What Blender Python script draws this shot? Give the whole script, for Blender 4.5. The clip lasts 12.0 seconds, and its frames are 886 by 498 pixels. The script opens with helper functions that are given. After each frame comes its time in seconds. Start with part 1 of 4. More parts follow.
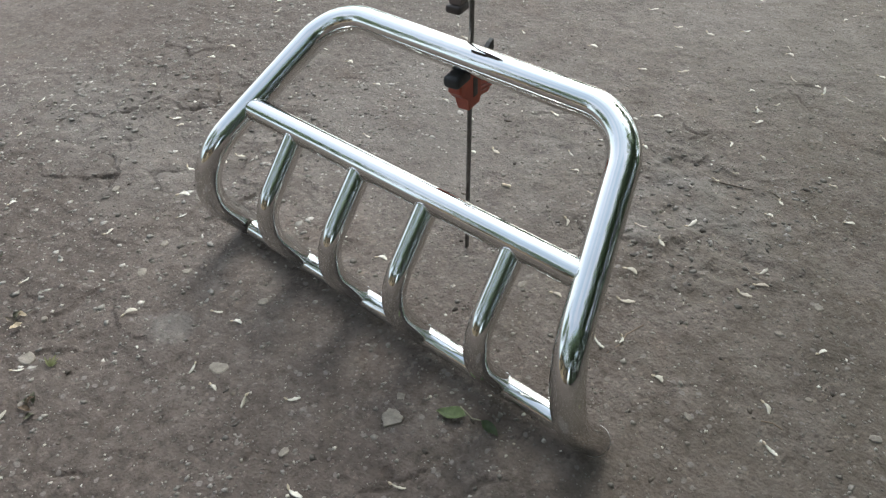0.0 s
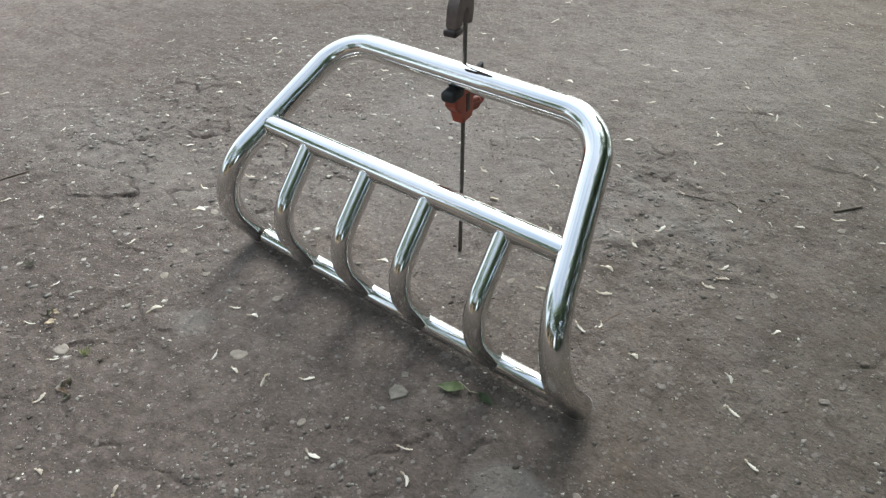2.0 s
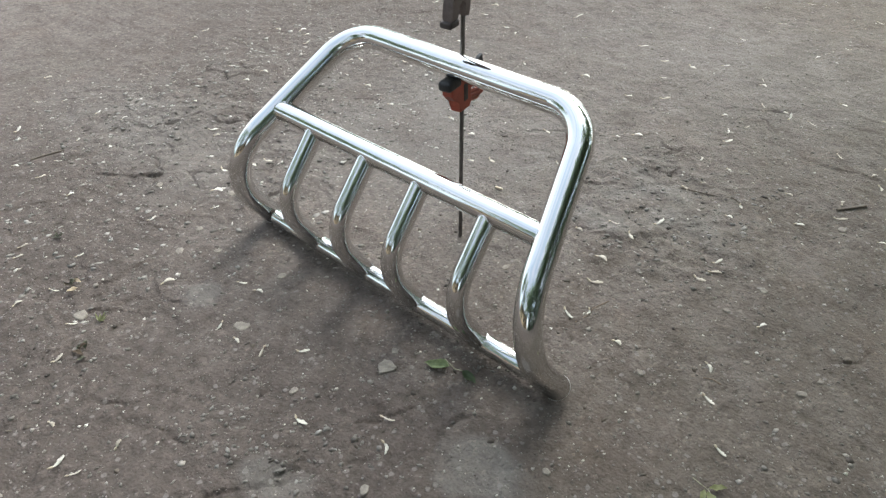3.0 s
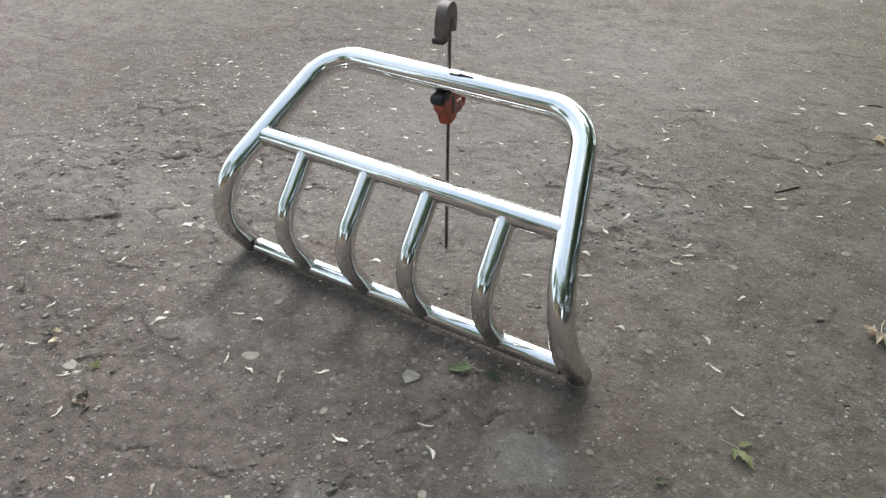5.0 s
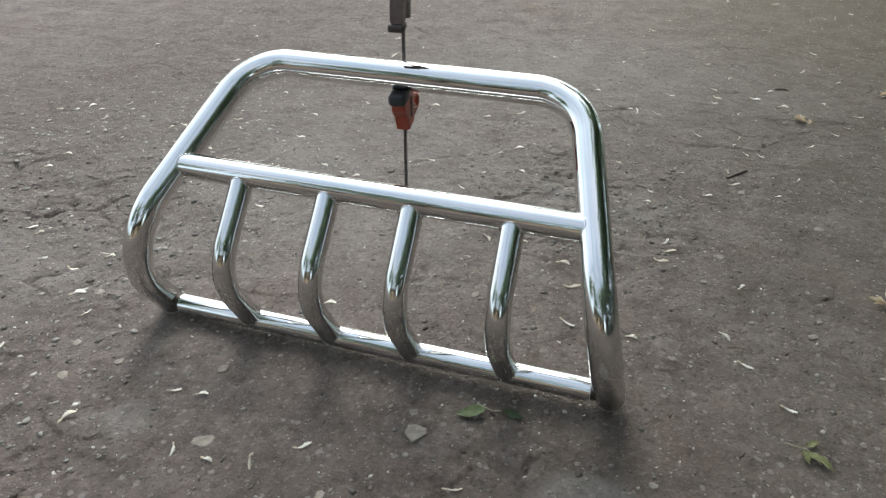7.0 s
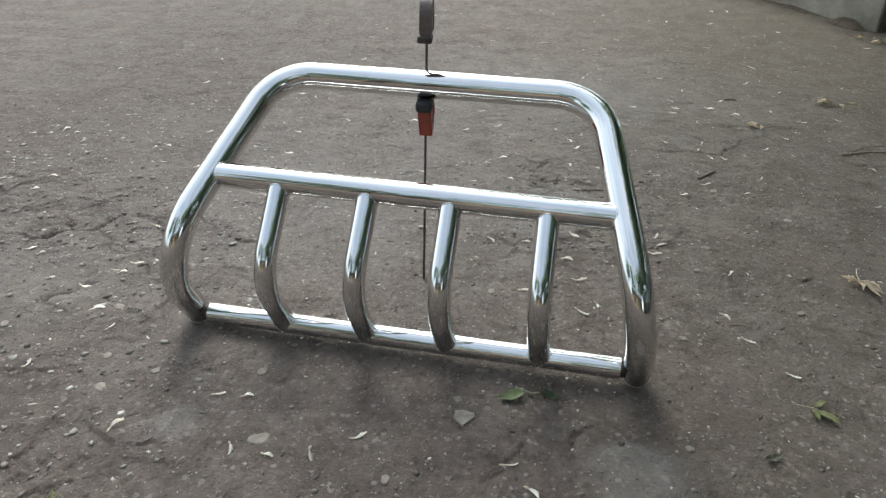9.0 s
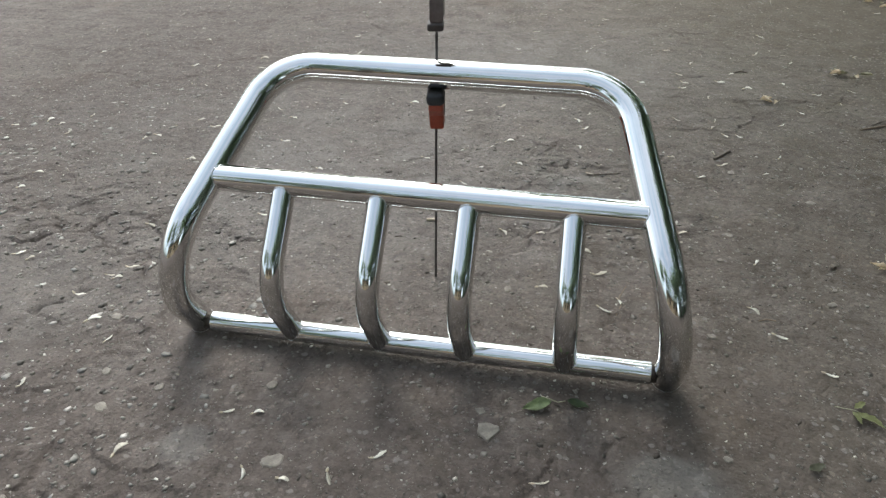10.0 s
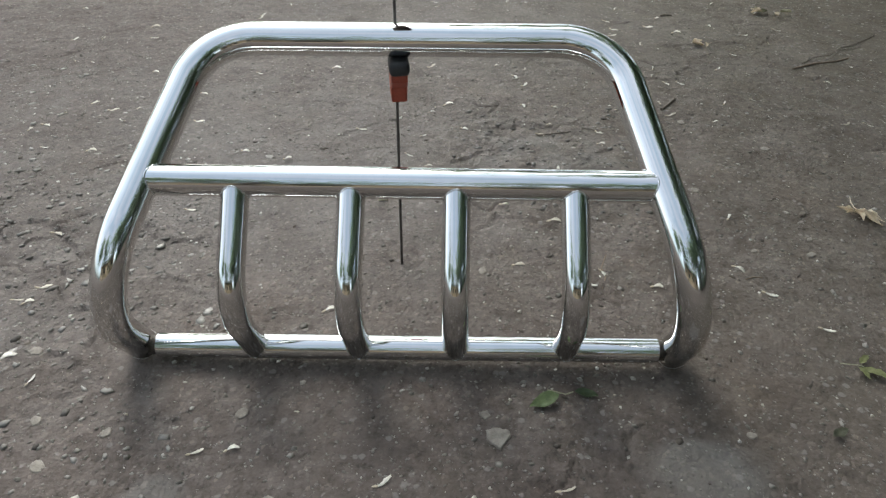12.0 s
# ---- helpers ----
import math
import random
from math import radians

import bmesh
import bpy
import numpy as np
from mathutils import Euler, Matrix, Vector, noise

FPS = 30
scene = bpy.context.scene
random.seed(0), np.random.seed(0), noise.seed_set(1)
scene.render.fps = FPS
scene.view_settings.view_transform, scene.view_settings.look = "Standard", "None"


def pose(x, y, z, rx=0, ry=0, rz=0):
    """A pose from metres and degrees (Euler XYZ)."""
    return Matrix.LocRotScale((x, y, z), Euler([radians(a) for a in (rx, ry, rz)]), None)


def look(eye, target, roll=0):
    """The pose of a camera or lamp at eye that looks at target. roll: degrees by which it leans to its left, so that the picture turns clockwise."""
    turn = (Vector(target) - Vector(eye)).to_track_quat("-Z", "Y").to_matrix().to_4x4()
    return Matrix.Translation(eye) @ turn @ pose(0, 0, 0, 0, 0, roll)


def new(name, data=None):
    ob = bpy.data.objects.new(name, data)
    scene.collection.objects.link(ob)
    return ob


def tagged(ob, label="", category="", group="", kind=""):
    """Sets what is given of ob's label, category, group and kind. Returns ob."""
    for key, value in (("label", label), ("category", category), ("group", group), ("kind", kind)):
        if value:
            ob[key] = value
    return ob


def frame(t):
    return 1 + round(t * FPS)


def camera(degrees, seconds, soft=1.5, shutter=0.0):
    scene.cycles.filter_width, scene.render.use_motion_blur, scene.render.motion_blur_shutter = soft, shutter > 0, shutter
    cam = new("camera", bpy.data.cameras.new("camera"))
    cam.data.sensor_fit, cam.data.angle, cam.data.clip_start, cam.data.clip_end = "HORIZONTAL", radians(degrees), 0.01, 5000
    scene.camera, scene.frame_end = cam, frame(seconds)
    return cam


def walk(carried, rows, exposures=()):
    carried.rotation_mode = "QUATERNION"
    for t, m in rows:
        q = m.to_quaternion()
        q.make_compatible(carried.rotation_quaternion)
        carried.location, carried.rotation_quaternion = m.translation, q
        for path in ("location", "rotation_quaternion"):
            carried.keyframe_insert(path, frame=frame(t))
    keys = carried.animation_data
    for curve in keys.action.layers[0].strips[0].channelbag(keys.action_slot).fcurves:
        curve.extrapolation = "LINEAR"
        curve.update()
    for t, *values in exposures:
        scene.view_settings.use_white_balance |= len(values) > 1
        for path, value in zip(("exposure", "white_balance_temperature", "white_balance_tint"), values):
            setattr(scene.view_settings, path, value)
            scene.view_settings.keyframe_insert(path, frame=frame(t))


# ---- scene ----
import functools

cam = camera(63.3, 12.0, soft=1.35)
PATH = [
    (0, (0.804, -0.736, 1.218), (-0.172, 0.376, -0.128), -2.6),
    (0.5, (0.825, -0.816, 1.235), (-0.153, 0.355, -0.059), -1.4),
    (1, (0.858, -0.879, 1.236), (-0.116, 0.336, -0.019), -1.2),
    (1.5, (0.888, -0.923, 1.242), (-0.111, 0.302, 0.016), -1.6),
    (2, (0.921, -0.942, 1.243), (-0.072, 0.281, 0.01), -1.7),
    (2.5, (0.98, -0.924, 1.249), (-0.037, 0.269, 0.006), -2.6),
    (3, (1.06, -0.921, 1.263), (-0.018, 0.218, 0.022), -2.5),
    (3.2, (1.09, -0.923, 1.265), (-0.004, 0.201, 0.025), -2.6),
    (4.8, (0.884, -1.127, 1.261), (0.032, 0.239, 0.075), -0.8),
    (5, (0.865, -1.155, 1.257), (0.013, 0.215, 0.074), -1.1),
    (5.5, (0.777, -1.127, 1.228), (-0.008, 0.296, 0.062), -0.8),
    (6, (0.647, -1.062, 1.154), (-0.011, 0.404, -0.037), -2.3),
    (6.5, (0.574, -1.052, 1.09), (-0.038, 0.466, -0.06), -2.6),
    (7, (0.528, -1.085, 1.058), (-0.006, 0.505, -0.03), -0.9),
    (7.5, (0.471, -1.139, 1.021), (-0.025, 0.513, 0.01), -0.4),
    (7.7, (0.444, -1.161, 1.013), (-0.04, 0.501, 0.01), 0.2),
    (9.3, (0.331, -1.257, 1.091), (-0.006, 0.419, 0.054), 0.1),
    (9.5, (0.324, -1.259, 1.112), (-0.034, 0.41, 0.069), -0.7),
    (10, (0.266, -1.144, 1.066), (-0.052, 0.494, -0.038), -0.7),
    (10.5, (0.216, -1.02, 1.04), (-0.043, 0.592, -0.115), -0.6),
    (11, (0.177, -0.965, 1.034), (0.001, 0.635, -0.153), -0.5),
    (11.5, (0.153, -0.971, 1.035), (0.005, 0.627, -0.158), -0.4),
    (12, (0.085, -0.988, 1.026), (0.053, 0.607, -0.18), -0.3),
]
EXPOSURES = [(0, 1.33), (1.5, 1.41), (3, 1.57), (5, 1.61), (5.5, 1.54), (6, 1.42), (7.5, 1.27), (9.5, 1.28), (10.5, 1.24), (12, 1.18)]
walk(cam, [(t, look(eye, target, roll)) for t, eye, target, roll in PATH], EXPOSURES)

# ---- world, sun, exposure ----
world = bpy.data.worlds.new("sky")
scene.world = world
world.use_nodes = True
wn, wl = world.node_tree.nodes, world.node_tree.links
wn.clear()
sky = wn.new("ShaderNodeTexSky")
sky.sky_type = "NISHITA"
sky.sun_disc = False
sky.sun_elevation, sky.sun_rotation = radians(48), radians(-20)
sky.air_density, sky.dust_density, sky.ozone_density = 1.0, 3.5, 0.6
back = wn.new("ShaderNodeBackground")
back.inputs["Strength"].default_value = 0.15
wout = wn.new("ShaderNodeOutputWorld")
pale = wn.new("ShaderNodeHueSaturation")
pale.inputs["Saturation"].default_value, pale.inputs["Value"].default_value = 0.42, 1.0
haze = wn.new("ShaderNodeMix")
haze.data_type, haze.blend_type = "RGBA", "MULTIPLY"
haze.inputs[0].default_value = 1.0
cloud = wn.new("ShaderNodeTexNoise")
cloud.inputs["Scale"].default_value, cloud.inputs["Detail"].default_value, cloud.inputs["Roughness"].default_value = 2.6, 5.0, 0.55
wl.new(wn.new("ShaderNodeTexCoord").outputs["Generated"], cloud.inputs["Vector"])
veil = wn.new("ShaderNodeValToRGB")
veil.color_ramp.elements[0].position, veil.color_ramp.elements[0].color = 0.40, (0.78, 0.93, 0.99, 1)
veil.color_ramp.elements[1].position, veil.color_ramp.elements[1].color = 0.62, (1.16, 1.18, 1.18, 1)
wl.new(cloud.outputs["Fac"], veil.inputs["Fac"])
wl.new(veil.outputs["Color"], haze.inputs[7])
wl.new(sky.outputs[0], pale.inputs["Color"])
wl.new(pale.outputs[0], haze.inputs[6])
wl.new(haze.outputs[2], back.inputs["Color"])
wl.new(back.outputs[0], wout.inputs["Surface"])

sun = new("sun", bpy.data.lights.new("sun", "SUN"))
sun.data.energy, sun.data.angle, sun.data.color = 0.62, radians(30), (1.0, 0.96, 0.9)
sun.matrix_world = look((-2.0, 5.5, 6.5), (0, 0, 0))


# ---- materials ----
def mat(name):
    m = bpy.data.materials.new(name)
    m.use_nodes = True
    n, l = m.node_tree.nodes, m.node_tree.links
    return m, n, l, n["Principled BSDF"]


def noise_tex(n, l, scale, detail=4.0, rough=0.55, coords=None, kind="Object"):
    if coords is None:
        coords = n.new("ShaderNodeTexCoord").outputs[kind]
    t = n.new("ShaderNodeTexNoise")
    t.inputs["Scale"].default_value, t.inputs["Detail"].default_value, t.inputs["Roughness"].default_value = scale, detail, rough
    l.new(coords, t.inputs["Vector"])
    return t.outputs["Fac"]


def noise_col(n, l, scale, coords):
    t = n.new("ShaderNodeTexNoise")
    t.inputs["Scale"].default_value = scale
    l.new(coords, t.inputs["Vector"])
    return t.outputs["Color"]


def ramp(n, l, fac, stops):
    r = n.new("ShaderNodeValToRGB")
    while len(r.color_ramp.elements) < len(stops):
        r.color_ramp.elements.new(0.5)
    for e, (p, c) in zip(r.color_ramp.elements, stops):
        e.position, e.color = p, (*c, 1) if len(c) == 3 else c
    l.new(fac, r.inputs["Fac"])
    return r.outputs["Color"]


def mix(n, l, fac, a, b, blend="MIX"):
    m = n.new("ShaderNodeMix")
    m.data_type, m.blend_type = "RGBA", blend
    for sock, v in ((m.inputs[0], fac), (m.inputs[6], a), (m.inputs[7], b)):
        if isinstance(v, (int, float)):
            sock.default_value = v
        elif isinstance(v, tuple):
            sock.default_value = (*v, 1)
        else:
            l.new(v, sock)
    return m.outputs[2]


def bump(n, l, bsdf, height, strength, distance):
    b = n.new("ShaderNodeBump")
    b.inputs["Strength"].default_value, b.inputs["Distance"].default_value = strength, distance
    l.new(height, b.inputs["Height"])
    l.new(b.outputs["Normal"], bsdf.inputs["Normal"])
    return b


def grey(v):
    return (v, v, v)


def asphalt_material():
    m, n, l, b = mat("worn_asphalt")
    co = n.new("ShaderNodeTexCoord").outputs["Object"]
    big = noise_tex(n, l, 1.1, 5, 0.6, co)
    mid = noise_tex(n, l, 7.0, 7, 0.7, co)
    grain = noise_tex(n, l, 48.0, 5, 0.66, co)
    fine = noise_tex(n, l, 330.0, 3, 0.7, co)
    base = ramp(n, l, big, [(0.3, (0.126, 0.108, 0.091)), (0.5, (0.146, 0.127, 0.107)), (0.7, (0.165, 0.147, 0.126))])
    base = mix(n, l, ramp(n, l, mid, [(0.46, grey(0.0)), (0.66, grey(0.85))]), base, (0.205, 0.185, 0.163))
    base = mix(n, l, ramp(n, l, mid, [(0.32, grey(0.8)), (0.46, grey(0.0))]), base, (0.086, 0.072, 0.059))
    small = noise_tex(n, l, 24.0, 6, 0.72, co)
    base = mix(n, l, ramp(n, l, small, [(0.36, grey(0.75)), (0.47, grey(0.0))]), base, (0.088, 0.075, 0.062))
    base = mix(n, l, ramp(n, l, small, [(0.57, grey(0.0)), (0.70, grey(0.7))]), base, (0.216, 0.195, 0.172))
    warp = mix(n, l, 0.10, co, noise_col(n, l, 4.0, co))
    crack = n.new("ShaderNodeTexVoronoi")
    crack.feature = "DISTANCE_TO_EDGE"
    crack.inputs["Scale"].default_value = 2.2
    l.new(warp, crack.inputs["Vector"])
    line = ramp(n, l, crack.outputs["Distance"], [(0.002, grey(0.7)), (0.014, grey(0.0))])
    line = mix(n, l, 1.0, line, ramp(n, l, noise_tex(n, l, 3.7, 4, 0.7, co), [(0.53, grey(0.0)), (0.62, grey(1.0))]), "MULTIPLY")
    base = mix(n, l, line, base, (0.055, 0.046, 0.038))
    soil = ramp(n, l, noise_tex(n, l, 2.3, 7, 0.72, co), [(0.54, grey(0.0)), (0.66, grey(0.5))])
    base = mix(n, l, soil, base, (0.141, 0.105, 0.078))
    moss = ramp(n, l, noise_tex(n, l, 1.1, 6, 0.6, co), [(0.58, grey(0.0)), (0.74, grey(0.4))])
    base = mix(n, l, moss, base, (0.122, 0.116, 0.079))
    # pale dusty patches, and a broad paler area behind the bar
    dust = n.new("ShaderNodeAttribute")
    dust.attribute_name = "dust"
    base = mix(n, l, dust.outputs["Fac"], base, (0.232, 0.219, 0.203))
    # trodden earth, darker front areas and dimmed ground behind the camera
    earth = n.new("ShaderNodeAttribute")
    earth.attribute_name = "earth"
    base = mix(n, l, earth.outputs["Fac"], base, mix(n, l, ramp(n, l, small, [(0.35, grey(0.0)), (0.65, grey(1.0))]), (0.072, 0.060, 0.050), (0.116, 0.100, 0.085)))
    green = n.new("ShaderNodeAttribute")
    green.attribute_name = "green"
    base = mix(n, l, green.outputs["Fac"], base, mix(n, l, ramp(n, l, mid, [(0.35, grey(0.0)), (0.65, grey(1.0))]), (0.090, 0.079, 0.057), (0.132, 0.118, 0.088)))
    split = n.new("ShaderNodeAttribute")
    split.attribute_name = "crack"
    base = mix(n, l, ramp(n, l, split.outputs["Fac"], [(0.1, grey(0.0)), (0.9, grey(0.5))]), base, (0.062, 0.050, 0.041))
    cell = n.new("ShaderNodeTexVoronoi")
    cell.inputs["Scale"].default_value = 130.0
    l.new(co, cell.inputs["Vector"])
    stone = ramp(n, l, cell.outputs["Color"], [(0.12, grey(0.88)), (0.5, grey(1.0)), (0.80, grey(1.08)), (0.95, grey(1.7))])
    base = mix(n, l, 0.8, base, stone, "MULTIPLY")
    dark = ramp(n, l, grain, [(0.28, grey(0.66)), (0.42, grey(0.97)), (0.60, grey(1.05)), (0.76, grey(1.38))])
    base = mix(n, l, 0.9, base, dark, "MULTIPLY")
    ragged = mix(n, l, 0.012, co, noise_col(n, l, 60.0, co))
    lumps = None
    for scale, few, tint in ((52.0, 0.74, (0.235, 0.222, 0.203)), (105.0, 0.83, (0.245, 0.23, 0.21)), (70.0, 0.82, (0.080, 0.068, 0.058))):
        v = n.new("ShaderNodeTexVoronoi")
        v.inputs["Scale"].default_value = scale
        l.new(ragged, v.inputs["Vector"])
        chosen = ramp(n, l, v.outputs["Color"], [(few, grey(0.0)), (few + 0.02, grey(1.0))])
        disc = ramp(n, l, v.outputs["Distance"], [(0.26, grey(0.75)), (0.36, grey(0.0))])
        spot = mix(n, l, 1.0, chosen, disc, "MULTIPLY")
        base = mix(n, l, spot, base, tint)
        lumps = spot if lumps is None else mix(n, l, 1.0, lumps, spot, "LIGHTEN")
    base = mix(n, l, 1.0, base, (0.888, 0.820, 0.826), "MULTIPLY")
    soft = n.new("ShaderNodeMath")
    soft.operation = "MULTIPLY"
    soft.inputs[1].default_value = 0.6
    l.new(dust.outputs["Fac"], soft.inputs[0])
    base = mix(n, l, soft.outputs[0], base, (0.215, 0.203, 0.184))
    l.new(base, b.inputs["Base Color"])
    b.inputs["Roughness"].default_value = 0.85
    b.inputs["Specular IOR Level"].default_value = 0.3
    total = None
    for sock, k in ((grain, 1.0), (fine, 0.10), (cell.outputs["Distance"], -0.22), (lumps, 0.16)):
        mul = n.new("ShaderNodeMath")
        mul.operation = "MULTIPLY_ADD"
        mul.inputs[1].default_value = k
        l.new(sock, mul.inputs[0])
        if total is None:
            mul.inputs[2].default_value = 0.0
        else:
            l.new(total, mul.inputs[2])
        total = mul.outputs[0]
    bump(n, l, b, total, 0.60, 0.015)
    return m


def chrome_material():
    m, n, l, b = mat("polished_stainless_steel")
    co = n.new("ShaderNodeTexCoord").outputs["Object"]
    b.inputs["Metallic"].default_value = 1.0
    b.inputs["Specular Tint"].default_value = (0.80, 0.79, 0.78, 1)
    smear = noise_tex(n, l, 14.0, 5, 0.6, co)
    l.new(ramp(n, l, smear, [(0.3, (0.705, 0.708, 0.700)), (0.7, (0.765, 0.770, 0.762))]), b.inputs["Base Color"])
    l.new(ramp(n, l, smear, [(0.3, grey(0.028)), (0.72, grey(0.075))]), b.inputs["Roughness"])
    bump(n, l, b, noise_tex(n, l, 9.0, 2, 0.4, co), 0.10, 0.004)
    return m


def weld_material():
    m, n, l, b = mat("polished_weld_bead")
    b.inputs["Metallic"].default_value = 1.0
    s = noise_tex(n, l, 160.0, 3)
    l.new(ramp(n, l, s, [(0.35, grey(0.60)), (0.65, grey(0.85))]), b.inputs["Base Color"])
    b.inputs["Roughness"].default_value = 0.22
    bump(n, l, b, s, 0.6, 0.003)
    return m


def plain(name, dark, light, scale, roughness, relief=0.2, metallic=0.0, depth=0.001):
    m, n, l, b = mat(name)
    f = noise_tex(n, l, scale, 5, 0.6)
    col = ramp(n, l, f, [(0.32, dark), (0.68, light)])
    g = noise_tex(n, l, scale * 7, 3, 0.6)
    col = mix(n, l, 1.0, col, ramp(n, l, g, [(0.3, grey(0.86)), (0.7, grey(1.1))]), "MULTIPLY")
    l.new(col, b.inputs["Base Color"])
    b.inputs["Roughness"].default_value, b.inputs["Metallic"].default_value = roughness, metallic
    bump(n, l, b, g, relief, depth)
    return m


def varied(name, stops, roughness, scale=60.0):
    """Colour chosen by piece, with a fine grain over it."""
    m, n, l, b = mat(name)
    info = n.new("ShaderNodeObjectInfo").outputs["Random"]
    isl = n.new("ShaderNodeNewGeometry").outputs["Random Per Island"]
    add = n.new("ShaderNodeMath")
    add.operation = "ADD"
    l.new(info, add.inputs[0])
    l.new(isl, add.inputs[1])
    fr = n.new("ShaderNodeMath")
    fr.operation = "FRACT"
    l.new(add.outputs[0], fr.inputs[0])
    col = ramp(n, l, fr.outputs[0], stops)
    g = noise_tex(n, l, scale, 4, 0.6)
    col = mix(n, l, 1.0, col, ramp(n, l, g, [(0.3, grey(0.75)), (0.7, grey(1.15))]), "MULTIPLY")
    l.new(col, b.inputs["Base Color"])
    b.inputs["Roughness"].default_value = roughness
    bump(n, l, b, g, 0.3, 0.001)
    return m


def leafy(name, stops, roughness, scale):
    """Thin leaves that let some light through."""
    m = varied(name, stops, roughness, scale)
    n, l = m.node_tree.nodes, m.node_tree.links
    b, out = n["Principled BSDF"], n["Material Output"]
    through_leaf, both = n.new("ShaderNodeBsdfTranslucent"), n.new("ShaderNodeMixShader")
    through_leaf.inputs["Color"].default_value = (0.27, 0.36, 0.22, 1)
    both.inputs[0].default_value = 0.45
    l.new(b.outputs[0], both.inputs[1])
    l.new(through_leaf.outputs[0], both.inputs[2])
    l.new(both.outputs[0], out.inputs["Surface"])
    return m


ASPHALT = asphalt_material()
CHROME = chrome_material()
WELD = weld_material()
CUT_STEEL = plain("bare_cut_steel_edge", (0.55, 0.54, 0.52), (0.72, 0.71, 0.69), 90, 0.42, 0.4, 0.9)
DARK_JOINT = plain("dark_joint_metal", (0.035, 0.03, 0.026), (0.14, 0.12, 0.10), 120, 0.5, 0.6, 0.6)
STEEL_DARK = plain("dark_steel_bar", (0.075, 0.070, 0.067), (0.15, 0.142, 0.136), 40, 0.42, 0.2, 0.75)
JAW_BROWN = plain("worn_brown_resin", (0.105, 0.075, 0.066), (0.17, 0.13, 0.118), 30, 0.5)
PAD_BROWN = plain("dark_brown_rubber", (0.040, 0.030, 0.027), (0.075, 0.058, 0.052), 50, 0.6)
RUBBER = plain("black_rubber", (0.012, 0.012, 0.013), (0.03, 0.03, 0.031), 50, 0.62)
ORANGE = plain("orange_red_plastic", (0.27, 0.045, 0.022), (0.38, 0.070, 0.034), 25, 0.45)
SEED = varied("dry_winged_seed", [(0.0, (0.36, 0.31, 0.24)), (0.35, (0.50, 0.46, 0.38)), (1.0, (0.68, 0.65, 0.575))], 0.6, 90)
NUT = plain("brown_seed_nut", (0.30, 0.24, 0.16), (0.50, 0.43, 0.32), 200, 0.7)
GRIT = varied("crushed_grit", [(0.0, (0.125, 0.110, 0.092)), (0.5, (0.185, 0.167, 0.143)), (0.82, (0.25, 0.228, 0.198)), (0.93, (0.33, 0.302, 0.262)), (1.0, (0.45, 0.415, 0.365))], 0.85, 120)
CRUMB = varied("asphalt_crumbs", [(0.0, (0.10, 0.088, 0.075)), (0.6, (0.165, 0.15, 0.132)), (1.0, (0.27, 0.252, 0.228))], 0.9, 90)
CHIP = varied("pale_stone_chip", [(0.0, (0.12, 0.105, 0.088)), (0.4, (0.17, 0.152, 0.130)), (0.75, (0.25, 0.224, 0.19)), (1.0, (0.38, 0.344, 0.295))], 0.85, 80)
FLAKE = varied("pale_angular_flake", [(0.0, (0.18, 0.164, 0.143)), (0.5, (0.25, 0.232, 0.205)), (0.85, (0.36, 0.335, 0.30)), (1.0, (0.52, 0.485, 0.43))], 0.85, 80)
BARKBIT = varied("dark_bark_bit", [(0.0, (0.040, 0.032, 0.025)), (0.6, (0.075, 0.06, 0.047)), (1.0, (0.13, 0.105, 0.08))], 0.9, 80)
STONE = plain("pale_flat_stone", (0.175, 0.150, 0.124), (0.30, 0.264, 0.222), 45, 0.85, 0.5, 0, 0.003)
LEAF_GREEN = plain("fresh_green_leaf", (0.11, 0.155, 0.06), (0.20, 0.26, 0.11), 90, 0.5, 0.4)
# the sprig's leaf green again, with shade put into the colour
LEAF_SHADED = plain("shaded_green_leaf", (0.060, 0.090, 0.038), (0.095, 0.135, 0.058), 90, 0.5, 0.4)
LEAF_YELLOW = plain("yellow_green_leaf", (0.17, 0.185, 0.07), (0.29, 0.30, 0.13), 80, 0.55, 0.4)
LEAF_DRY = plain("dry_tan_leaf", (0.56, 0.45, 0.32), (0.80, 0.70, 0.54), 60, 0.7, 0.5)
LEAF_DULL = plain("dull_brown_green_leaf", (0.060, 0.066, 0.038), (0.115, 0.112, 0.068), 90, 0.6, 0.4)
TWIG = plain("grey_brown_twig", (0.095, 0.076, 0.058), (0.20, 0.165, 0.13), 80, 0.85, 0.6, 0, 0.002)
STALK = plain("pale_stalk", (0.26, 0.25, 0.16), (0.42, 0.40, 0.28), 80, 0.7)
STALK_BROWN = plain("brown_dry_stalk", (0.16, 0.115, 0.078), (0.27, 0.20, 0.145), 70, 0.85, 0.5)
BARK = plain("dark_tree_bark", (0.045, 0.036, 0.028), (0.115, 0.095, 0.076), 14, 0.95, 1.0, 0, 0.02)
WHITEWASH = plain("stained_pale_concrete", (0.20, 0.178, 0.135), (0.37, 0.338, 0.275), 4, 0.9, 0.5, 0, 0.006)
TANWALL = plain("tan_brick_wall", (0.29, 0.225, 0.15), (0.39, 0.31, 0.215), 5, 0.9, 0.4, 0, 0.006)
FOLIAGE = leafy("tree_foliage", [(0.0, (0.048, 0.075, 0.042)), (0.6, (0.085, 0.125, 0.066)), (1.0, (0.125, 0.175, 0.095))], 0.55, 20)
DARKPANE = plain("dark_window_pane", (0.015, 0.017, 0.02), (0.03, 0.033, 0.036), 5, 0.12, 0.0)
ROOF = plain("grey_roof_sheet", (0.12, 0.12, 0.12), (0.2, 0.2, 0.19), 8, 0.7)
